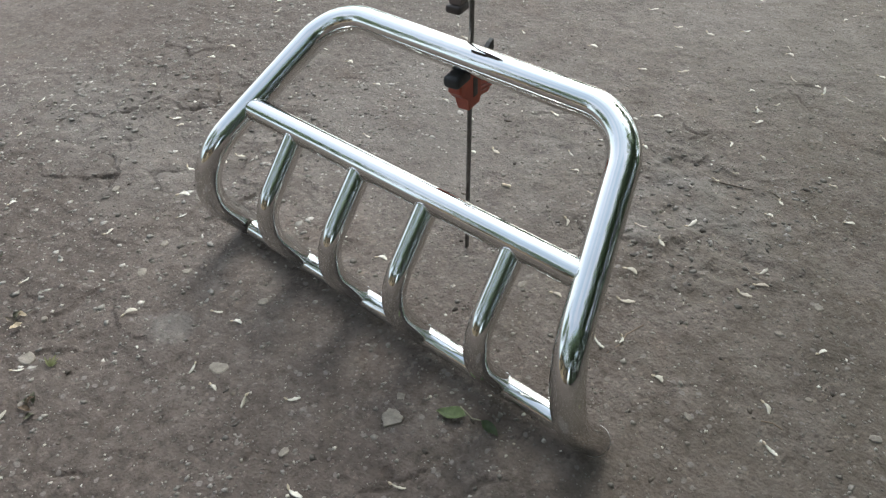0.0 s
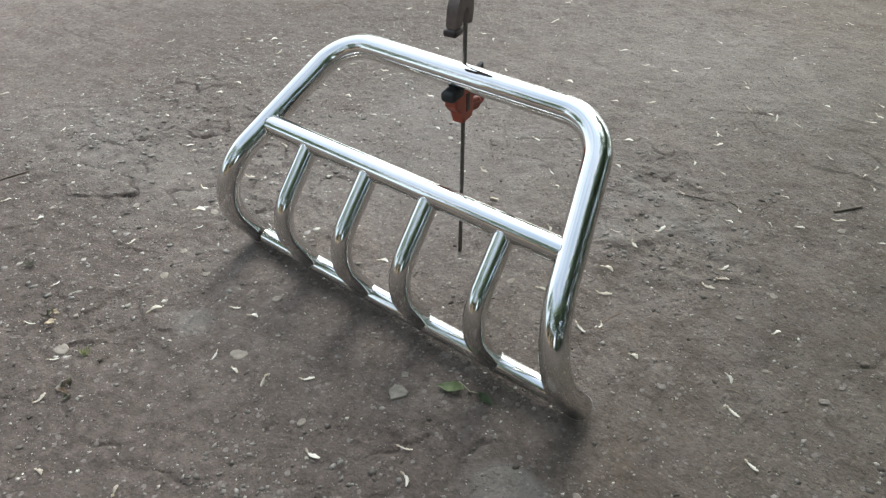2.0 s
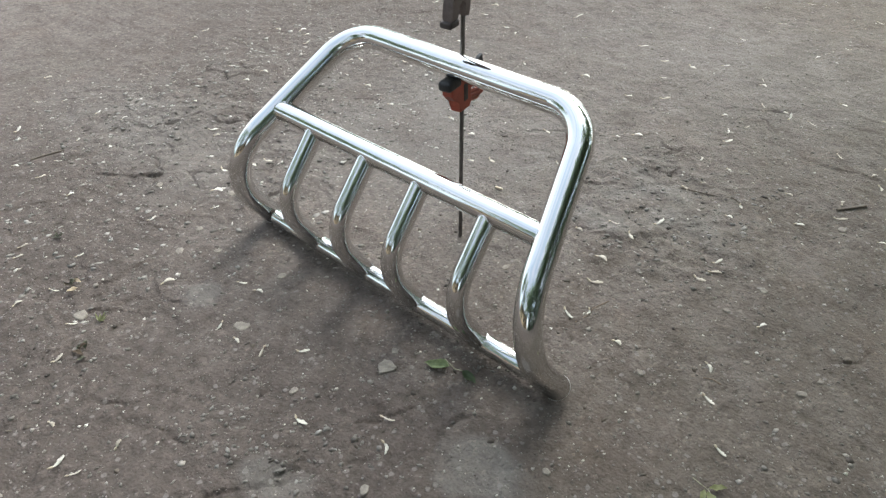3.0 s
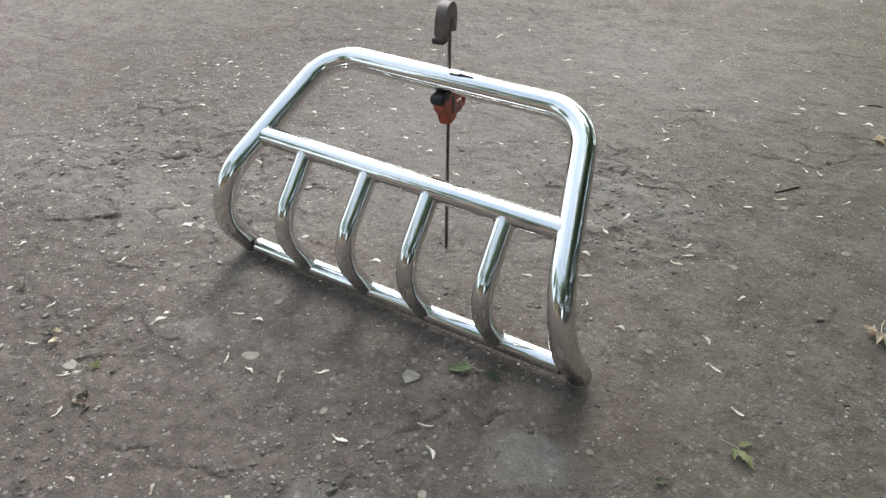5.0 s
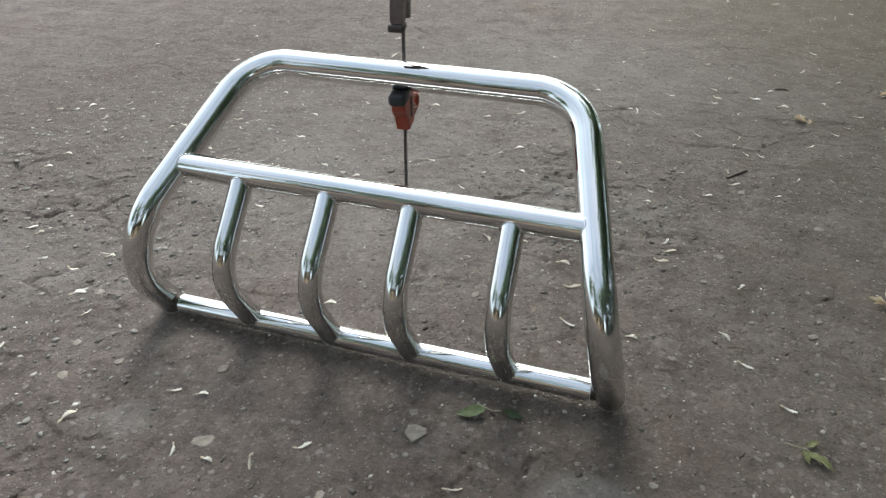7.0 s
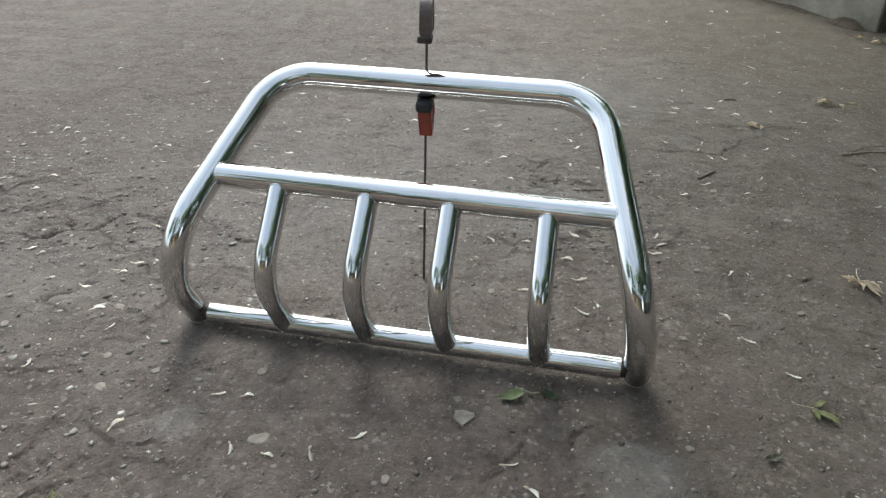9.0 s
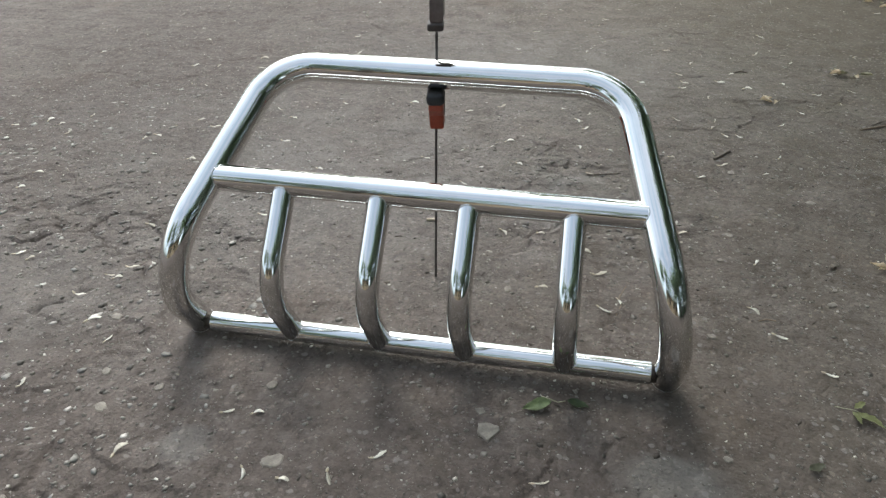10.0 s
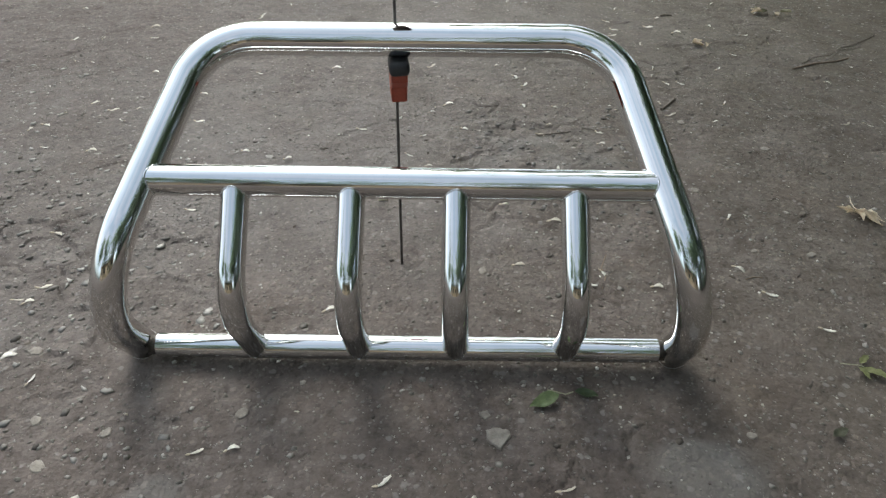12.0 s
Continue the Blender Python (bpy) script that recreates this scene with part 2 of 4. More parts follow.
SOIL = plain("brown_leaf_mould", (0.052, 0.038, 0.027), (0.135, 0.105, 0.078), 30, 0.95, 1.0, 0, 0.01)


# ---- mesh helpers ----
def mesh_object(name, verts, faces, material, parent=None, smooth=True):
    me = bpy.data.meshes.new(name)
    me.from_pydata([tuple(v) for v in verts], [], [tuple(f) for f in faces])
    me.materials.append(material)
    if smooth:
        me.polygons.foreach_set("use_smooth", [True] * len(me.polygons))
    me.update()
    ob = new(name, me)
    if parent is not None:
        ob.parent = parent
    return ob


def part(name, bm, material, parent, label="", smooth=True):
    me = bpy.data.meshes.new(name)
    bmesh.ops.recalc_face_normals(bm, faces=bm.faces)
    bm.to_mesh(me)
    bm.free()
    me.materials.append(material)
    me.polygons.foreach_set("use_smooth", [smooth] * len(me.polygons))
    ob = new(name, me)
    if parent is not None:
        ob.parent = parent
    return tagged(ob, label)


def empty(name, m=None):
    ob = new(name)
    ob.empty_display_size = 0.05
    if m is not None:
        ob.matrix_world = m
    return ob


def filleted(points, radii, steps=14):
    """A polyline with rounded corners; radii for the inner points."""
    pts = [Vector(p) for p in points]
    out = [pts[0]]
    for i in range(1, len(pts) - 1):
        a, b, c, r = pts[i - 1], pts[i], pts[i + 1], radii[i - 1]
        u, v = (a - b).normalized(), (c - b).normalized()
        ang = u.angle(v)
        cut = r / math.tan(ang / 2)
        axis = (u + v).normalized()
        centre = b + axis * (r / math.sin(ang / 2))
        p0, p1 = b + u * cut - centre, b + v * cut - centre
        total = p0.angle(p1)
        for k in range(steps + 1):
            s = k / steps
            out.append(centre + (p0 * math.sin((1 - s) * total) + p1 * math.sin(s * total)) / math.sin(total))
    out.append(pts[-1])
    return out


def subdivided(points, step):
    out = []
    for a, b in zip(points, points[1:]):
        k = max(1, int((b - a).length / step))
        out += [a.lerp(b, i / k) for i in range(k)]
    return out + [points[-1]]


def tube_mesh(path, radius, sides=40, wall=0.0, bm=None, radii=None):
    """A round tube along a path; wall > 0 leaves the ends open with that thickness."""
    bm = bm or bmesh.new()
    path = [Vector(p) for p in path]
    tangents = [(path[min(i + 1, len(path) - 1)] - path[max(i - 1, 0)]).normalized() for i in range(len(path))]
    side = tangents[0].orthogonal().normalized()
    rings = []
    for i, (p, t) in enumerate(zip(path, tangents)):
        side = (side - t * side.dot(t)).normalized()
        other = t.cross(side)
        r = radii[i] if radii else radius
        rings.append([bm.verts.new(p + (side * math.cos(a) + other * math.sin(a)) * r) for a in (2 * math.pi * k / sides for k in range(sides))])
    for a, b in zip(rings, rings[1:]):
        for k in range(sides):
            bm.faces.new((a[k], a[(k + 1) % sides], b[(k + 1) % sides], b[k]))
    for ring, p, t, sign in ((rings[0], path[0], tangents[0], 1), (rings[-1], path[-1], tangents[-1], -1)):
        if wall:
            outer = ring
            ring = [bm.verts.new(p + (v.co - p) * (1 - 0.0012 / radius) - t * sign * 0.0016) for v in outer]
            for k in range(sides):
                bm.faces.new((outer[k], outer[(k + 1) % sides], ring[(k + 1) % sides], ring[k]))
                bm.edges.get((outer[k], outer[(k + 1) % sides])).smooth = False
            inner = [bm.verts.new(v.co + (p - v.co) * (wall / radius)) for v in ring]
            deep = [bm.verts.new(v.co + t * sign * 0.014) for v in inner]
            for k in range(sides):
                j = (k + 1) % sides
                bm.faces.new((ring[k], ring[j], inner[j], inner[k]))
                bm.faces.new((inner[k], inner[j], deep[j], deep[k]))
            bm.faces.new(deep)
        else:
            bm.faces.new(ring)
        for loop in (ring, inner, deep) if wall else (ring,):
            for k in range(sides):
                bm.edges.get((loop[k], loop[(k + 1) % sides])).smooth = False
    return bm


def box_mesh(size, centre=(0, 0, 0), bevel=0.0, segments=2, bm=None):
    bm = bm or bmesh.new()
    made = bmesh.ops.create_cube(bm, size=1.0, matrix=Matrix.Translation(centre) @ Matrix.Diagonal((*size, 1)))
    if bevel:
        edges = list({e for v in made["verts"] for e in v.link_edges})
        bmesh.ops.bevel(bm, geom=edges, offset=bevel, segments=segments, affect="EDGES", profile=0.5)
    return bm


def prism_mesh(outline, half, bevel=0.0, segments=2):
    """A slab with the outline (y, z), from -half to half along x."""
    bm = bmesh.new()
    a = [bm.verts.new((-half, y, z)) for y, z in outline]
    b = [bm.verts.new((half, y, z)) for y, z in outline]
    bm.faces.new(a)
    bm.faces.new(list(reversed(b)))
    for k in range(len(outline)):
        j = (k + 1) % len(outline)
        bm.faces.new((a[k], b[k], b[j], a[j]))
    bm.edges.ensure_lookup_table()
    if bevel:
        rim = [e for e in bm.edges if all(abs(abs(v.co.x) - half) < 1e-6 for v in e.verts) and abs(e.verts[0].co.x - e.verts[1].co.x) < 1e-6]
        bmesh.ops.bevel(bm, geom=rim, offset=bevel, segments=segments, affect="EDGES", profile=0.5)
    return bm


@functools.lru_cache(maxsize=None)
def noise_table(seed):
    return np.random.RandomState(seed).uniform(-1, 1, (256, 256))


def value_noise(x, y, cell, seed):
    """Smooth noise from -1 to 1 on arrays of places."""
    table = noise_table(seed)
    u, v = x / cell, y / cell
    i, j = np.floor(u).astype(int), np.floor(v).astype(int)
    fu, fv = u - i, v - j
    fu, fv = fu * fu * (3 - 2 * fu), fv * fv * (3 - 2 * fv)
    g = lambda a, b: table[a % 256, b % 256]
    return (g(i, j) * (1 - fu) + g(i + 1, j) * fu) * (1 - fv) + (g(i, j + 1) * (1 - fu) + g(i + 1, j + 1) * fu) * fv


def blob(x, y, cx, cy, rx, ry, soft=0.5, seed=30):
    """A patch with a ragged edge: 1 inside, 0 outside."""
    d = np.hypot((x - cx) / rx, (y - cy) / ry) + 0.30 * value_noise(x, y, 0.07, seed) + 0.16 * value_noise(x, y, 0.025, seed + 1)
    return np.clip((1 + soft / 2 - d) / soft, 0, 1)


def plates(x, y, cell, seed):
    """Broken plates: distance from the nearest joint (m), the plate's level and tilt, -1 to 1."""
    tx, ty, tz = noise_table(seed), noise_table(seed + 1), noise_table(seed + 2)
    i, j = np.floor(x / cell).astype(int), np.floor(y / cell).astype(int)
    f1 = np.full(x.shape, 9.0)
    f2, level = f1.copy(), np.zeros(x.shape)
    for a in (-1, 0, 1):
        for b in (-1, 0, 1):
            p, q = (i + a) % 256, (j + b) % 256
            px, py = (i + a + 0.5 + 0.48 * tx[p, q]) * cell, (j + b + 0.5 + 0.48 * ty[p, q]) * cell
            d = np.hypot(x - px, y - py)
            lev = tz[p, q] + 0.9 * ((x - px) * tx[q, p] + (y - py) * ty[q, p]) / cell
            near = d < f1
            f2 = np.where(near, f1, np.minimum(f2, d))
            level = np.where(near, lev, level)
            f1 = np.where(near, d, f1)
    return f2 - f1, level


def broken_at(x, y):
    """Where the surface has broken up: the left, behind the bar and the front edge."""
    c = blob(x, y, -1.10, 0.20, 0.62, 0.50, 1.0, 60)
    c = np.maximum(c, 0.7 * blob(x, y, 0.30, 0.80, 0.36, 0.30, 0.9, 62))
    c = np.maximum(c, 0.8 * blob(x, y, -0.80, -0.52, 0.50, 0.24, 0.9, 64))
    c = np.maximum(c, 0.9 * blob(x, y, 0.16, -0.46, 0.26, 0.11, 0.9, 66))
    c = np.maximum(c, 0.5 * blob(x, y, 0.75, 1.55, 0.5, 0.35, 1.2, 68))
    return np.maximum(c, 0.22)


def warped(x, y):
    return (x + 0.030 * value_noise(x, y, 0.09, 70) + 0.010 * value_noise(x, y, 0.03, 71), y + 0.030 * value_noise(x, y, 0.09, 72) + 0.010 * value_noise(x, y, 0.03, 73))


# the long cracks: corners on the ground, width
SEAMS = [
    ([(0.12, -0.66), (0.152, -0.619), (0.218, -0.505), (0.265, -0.468)], 0.0042),
    ([(0.185, -0.355), (0.235, -0.300), (0.285, -0.232)], 0.0034),
    ([(0.000, -0.435), (0.080, -0.365), (0.150, -0.317)], 0.0030),
    ([(-0.514, -0.624), (-0.382, -0.671), (-0.175, -0.664), (-0.070, -0.634), (-0.008, -0.615)], 0.0070),
]


def seam_at(x, y):
    """Darkest along the long cracks, which wander a little."""
    wx, wy = x + 0.022 * value_noise(x, y, 0.045, 77), y + 0.022 * value_noise(x, y, 0.045, 78)
    out = np.zeros(np.shape(x))
    for points, width in SEAMS:
        for (ax, ay), (bx, by) in zip(points, points[1:]):
            dx, dy = bx - ax, by - ay
            u = np.clip(((wx - ax) * dx + (wy - ay) * dy) / (dx * dx + dy * dy), 0, 1)
            d = np.hypot(wx - ax - u * dx, wy - ay - u * dy)
            out = np.maximum(out, np.clip(1.2 - d / width, 0, 1) * np.clip(0.75 + value_noise(x, y, 0.06, 79), 0, 1))
    return out


def crack_at(x, y):
    wx, wy = warped(x, y)
    edge, level = plates(wx, wy * 1.25, 0.21, 80)
    gate = np.clip(1.9 * value_noise(x, y, 0.19, 74) + 1.5 * broken_at(x, y) - 1.25, 0, 1)
    width = 0.006 + 0.007 * (value_noise(x, y, 0.05, 75) + 1) / 2
    return np.maximum(np.clip(1.3 - edge / width, 0, 1) * gate, seam_at(x, y))


def dust_and_pale_at(x, y):
    d = 0.58 * blob(x, y, 0.50, -0.25, 0.090, 0.072, 0.55)
    d = np.maximum(d, 0.45 * blob(x, y, 0.30, 0.86, 0.26, 0.17, 1.0, 33) * np.clip(0.55 + 1.3 * value_noise(x, y, 0.06, 34), 0, 1))
    d = np.maximum(d, 0.5 * blob(x, y, 0.20, -0.55, 0.075, 0.055, 0.6, 47))
    d = np.maximum(d, 0.35 * blob(x, y, -1.25, 0.10, 0.50, 0.22, 1.2, 36))
    d = np.maximum(d, 0.45 * blob(x, y, -0.41, -0.31, 0.045, 0.04, 0.6, 39))
    d = np.maximum(d, 0.45 * blob(x, y, 0.22, 0.64, 0.09, 0.05, 0.8, 42))
    # broad paler area behind the bar, towards the left
    d = np.maximum(d, 0.42 * blob(x, y, -0.55, 0.85, 0.72, 0.62, 1.3, 92) * np.clip(0.8 + 0.5 * value_noise(x, y, 0.11, 93), 0, 1))
    return np.maximum(d, 0.35 * blob(x, y, 0.15, 1.9, 0.8, 0.5, 1.5, 44))


def earth_and_dark_at(x, y):
    """Trodden earth over the asphalt, towards the left and the front left corner; a darker tone elsewhere."""
    e = 0.64 * blob(x, y, -1.45, 0.9, 1.1, 1.8, 1.2, 46)
    e = np.maximum(e, 0.95 * blob(x, y, -1.15, -0.50, 0.85, 0.55, 1.0, 48))
    e = np.maximum(e, 1.0 * blob(x, y, -0.50, -0.86, 0.95, 0.42, 0.8, 58))
    # darker brown areas in front of the bar
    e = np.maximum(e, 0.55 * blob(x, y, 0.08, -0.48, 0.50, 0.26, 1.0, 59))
    e = np.maximum(e, 0.8 * blob(x, y, 0.95, -0.25, 0.45, 0.32, 1.0, 57))
    e = np.maximum(e, 0.95 * blob(x, y, 0.35, -0.55, 0.95, 0.45, 1.0, 94))
    # unseen ground behind the camera, darkened to dim reflections in the lower tubes
    e = np.maximum(e, 0.65 * blob(x, y, 0.20, -2.3, 2.6, 1.5, 0.8, 96))
    # slightly darker strip just in front of the lower tube
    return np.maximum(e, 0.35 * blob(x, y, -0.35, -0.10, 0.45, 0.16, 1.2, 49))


def ground_height(x, y):
    x, y = np.asarray(x, float), np.asarray(y, float)
    h = 0.006 * value_noise(x, y, 0.55, 1) + 0.0035 * value_noise(x + 3, y, 0.17, 2)
    rough = np.clip(0.35 + 0.6 * value_noise(x, y + 5, 0.8, 3), 0.42, 1)
    rough = np.maximum(rough, blob(x, y, -1.25, 0.15, 0.7, 0.5, 1.2, 50))
    rough = np.maximum(rough, blob(x, y, 0.30, 0.80, 0.40, 0.32, 1.0, 52))
    h += rough * (0.0042 * value_noise(x, y, 0.075, 4) + 0.0045 * value_noise(x, y, 0.038, 5) + 0.0026 * value_noise(x, y, 0.022, 12))
    broken = broken_at(x, y)
    wx, wy = warped(x, y)
    edge, level = plates(wx, wy * 1.25, 0.21, 80)
    h += 0.0058 * broken * level
    edge, level = plates(wx * 0.8, wy * 1.15, 0.062, 90)
    h += 0.0056 * broken * np.clip(value_noise(x, y, 0.22, 76) + 0.4, 0, 1) * level
    h -= 0.0070 * crack_at(x, y)
    h *= 1 - 0.6 * np.clip(1.6 - np.hypot(x / 0.60, (y - 0.02) / 0.075), 0, 1)
    foot = np.minimum(np.hypot(x + 0.53, y - 0.01), np.hypot(x - 0.525, y - 0.01))
    h = np.where(np.abs(y - 0.02) < 0.12, np.minimum(h, 0.004), h)
    near = np.clip((foot - 0.035) / 0.06, 0.05, 1)
    h = h * near + 0.0028 * (1 - near)
    h += 0.003 * blob(x, y, 0.50, -0.25, 0.085, 0.070, 0.35)
    fade = np.clip((6 - np.hypot(x, y)) / 3, 0, 1)
    return h * fade


# ---- ground: one sheet, fine near the bar and coarse out to the horizon ----
def axis_steps(low, high, step):
    fine = np.arange(low, high + step / 2, step)
    out = [step]
    while sum(out) < 400:
        out.append(out[-1] * 1.28)
    far = np.cumsum(out)
    return np.concatenate([low - far[::-1], fine, high + far])


gx, gy = axis_steps(-1.9, 1.8, 0.0052), axis_steps(-1.0, 2.6, 0.0052)
GX, GY = np.meshgrid(gx, gy)
GZ = ground_height(GX, GY)
nx, ny = len(gx), len(gy)
verts = np.stack([GX, GY, GZ], -1).reshape(-1, 3)
idx = np.arange(nx * ny).reshape(ny, nx)
quads = np.stack([idx[:-1, :-1], idx[:-1, 1:], idx[1:, 1:], idx[1:, :-1]], -1).reshape(-1, 4)
me = bpy.data.meshes.new("ground")
me.vertices.add(len(verts))
me.vertices.foreach_set("co", verts.ravel())
me.loops.add(quads.size)
me.loops.foreach_set("vertex_index", quads.ravel())
me.polygons.add(len(quads))
me.polygons.foreach_set("loop_start", np.arange(0, quads.size, 4))
me.update(calc_edges=True)
me.polygons.foreach_set("use_smooth", [True] * len(quads))
me.materials.append(ASPHALT)
dust = me.attributes.new("dust", "FLOAT", "POINT")
dust.data.foreach_set("value", dust_and_pale_at(GX, GY).ravel())
cracks = me.attributes.new("crack", "FLOAT", "POINT")
cracks.data.foreach_set("value", crack_at(GX, GY).ravel())
green = me.attributes.new("green", "FLOAT", "POINT")
green.data.foreach_set("value", np.maximum(blob(GX, GY, 1.6, 2.8, 1.35, 2.2, 1.3, 56), 0.55 * blob(GX, GY, 1.25, 0.35, 0.65, 1.1, 1.2, 98)).ravel())
# earth also carries the darker areas and the dimmed ground behind the camera
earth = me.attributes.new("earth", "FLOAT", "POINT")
earth.data.foreach_set("value", earth_and_dark_at(GX, GY).ravel())
ground = tagged(new("ground", me), "worn grey-brown asphalt with dust, grit and shallow cracks", "ground", kind="structure")


def floor_at(x, y):
    return float(ground_height(x, y))


# ---- the bull bar ----
bull_bar = empty("bull_bar", pose(-0.009, 0.0, 0.0, 0, 0, -1.0))
tagged(bull_bar, "polished stainless steel bull bar resting on the asphalt", "bull bar")
R_HOOP, R_CROSS, R_LOW, R_UP = 0.0305, 0.0276, 0.024, 0.0243
TOP_Y, TOP_Z, HALF_TOP = 0.285, 0.541, 0.372
CROSS_Y, CROSS_Z, HALF_CROSS = 0.053, 0.379, 0.448
LOW_Y, LOW_L, LOW_R = 0.003, -0.481, 0.480


def low_z(x):
    """The lower tube rises a little towards its right end."""
    return 0.0315 + 0.0125 * (x - LOW_L) / (LOW_R - LOW_L)


KNEE_Z = 0.250
KNEE_Y, KNEE_X = 0.0765 + 1.417 * (KNEE_Z - 0.4), 0.503
legs = [[(end, back, 0.0218), (KNEE_X * s, KNEE_Y, KNEE_Z), (HALF_TOP * s, TOP_Y, TOP_Z)] for s, end, back in ((-1, -0.521, 0.014), (1, 0.517, 0.020))]
hoop = subdivided(filleted(legs[0] + legs[1][::-1], (0.175, 0.125, 0.125, 0.175), 20), 0.03)
hoop_part = part("hoop", tube_mesh(hoop, R_HOOP, 48, wall=0.002), CHROME, bull_bar, "wide bent outer tube with open cut ends")
for end, nxt in ((hoop[0], hoop[1]), (hoop[-1], hoop[-2])):
    out = (end - nxt).normalized()
    across = out.orthogonal().normalized()
    rim = [end + out * 0.0006 + (across * math.cos(a) + out.cross(across) * math.sin(a)) * (R_HOOP - 0.0009) for a in (2 * math.pi * k / 40 for k in range(41))]
    part("cut_edge", tube_mesh(rim, 0.0014, 8), CUT_STEEL, hoop_part, "bare cut edge of the tube")
part("cross_tube", tube_mesh(subdivided([Vector((-HALF_CROSS, CROSS_Y, CROSS_Z)), Vector((HALF_CROSS, CROSS_Y, CROSS_Z))], 0.05), R_CROSS, 44), CHROME, bull_bar, "straight polished cross tube")
part("lower_tube", tube_mesh(subdivided([Vector((x, LOW_Y, low_z(x))) for x in (LOW_L, LOW_R)], 0.05), R_LOW, 40), CHROME, bull_bar, "straight lower tube near the ground")


def saddle_weld(path, r_small, axis_y, axis_z, r_big, thick=0.0015):
    """A bead along the seam where a tube's end meets a tube that lies along x."""
    a, b = Vector(path[0]), Vector(path[1])
    d = (b - a).normalized()
    u = Vector((1, 0, 0))
    u = (u - d * u.dot(d)).normalized()
    v = d.cross(u)
    loop = []
    for k in range(41):
        ang = 2 * math.pi * k / 40
        p = a + (u * math.cos(ang) + v * math.sin(ang)) * r_small
        best = p
        for i in range(160):
            q = p + d * (i * 0.0005)
            if math.hypot(q.y - axis_y, q.z - axis_z) >= r_big:
                best = q
                break
        loop.append(best)
    return tube_mesh(loop, thick, 7, radii=[thick * (0.8 + 0.35 * math.sin(k * 2.3) ** 2) for k in range(41)])


for xt, xl in ((-0.282, -0.289), (-0.083, -0.089), (0.096, 0.098), (0.296, 0.307)):
    path = subdivided(filleted([(xt, CROSS_Y, CROSS_Z), (0.5 * xt + 0.5 * xl, -0.095, 0.212), (xl, LOW_Y, low_z(xl))], (0.118,), 20), 0.02)
    upright = part("upright_tube", tube_mesh(path, R_UP, 36), CHROME, bull_bar, "short bent tube between cross and lower tube")
    part("weld", saddle_weld(path, R_UP, CROSS_Y, CROSS_Z, R_CROSS), WELD, upright)
    part("weld", saddle_weld(path[::-1], R_UP, LOW_Y, low_z(xl), R_LOW, 0.0012), WELD, upright)


def hoop_seam(s, y, z, radius, start, thick):
    """A bead round a tube along x, where it runs into the outer hoop."""
    pts = np.array([tuple(p) for p in hoop if p.x * s > 0.2])
    d = pts[1:] - pts[:-1]
    loop = []
    for k in range(37):
        a = 2 * math.pi * k / 36
        x = start
        while x < 0.56:
            q = np.array((s * x, y + radius * math.cos(a), z + radius * math.sin(a)))
            u = np.clip(((q - pts[:-1]) * d).sum(1) / (d * d).sum(1), 0, 1)
            if np.linalg.norm(q - pts[:-1] - u[:, None] * d, axis=1).min() < R_HOOP:
                break
            x += 0.001
        loop.append(Vector(q))
    return tube_mesh(loop, thick, 7, radii=[thick * (0.8 + 0.35 * math.sin(k * 2.3) ** 2) for k in range(37)])


for s in (-1, 1):
    part("weld", hoop_seam(s, CROSS_Y, CROSS_Z, R_CROSS, 0.36, 0.0016), WELD, bull_bar)
    inner_end = LOW_L - 0.0015 if s < 0 else LOW_R + 0.0015
    # dark collar filling the gap between the lower tube's end and the hoop
    collar = [Vector((inner_end + s * d, LOW_Y, low_z(inner_end))) for d in (0.0, 0.003, 0.008, 0.016, 0.026)]
    part("weld", tube_mesh(collar, 0.02, 24, radii=[0.0205, 0.0200, 0.0190, 0.0200, 0.020]), DARK_JOINT, bull_bar, "dark collar at the joint with the outer tube")


# ---- the bar clamp that props the top tube ----
CLAMP_TURN = 8


def rounded(points, steps=4):
    """A smooth curve through an open outline."""
    p = [points[0]] + list(points) + [points[-1]]
    out = []
    for a, b, c, d in zip(p, p[1:], p[2:], p[3:]):
        for k in range(steps):
            t = k / steps
            out.append(tuple(0.5 * (2 * b[i] + (c[i] - a[i]) * t + (2 * a[i] - 5 * b[i] + 4 * c[i] - d[i]) * t * t + (3 * b[i] - a[i] - 3 * c[i] + d[i]) * t ** 3) for i in (0, 1)))
    return out + [tuple(points[-1])]


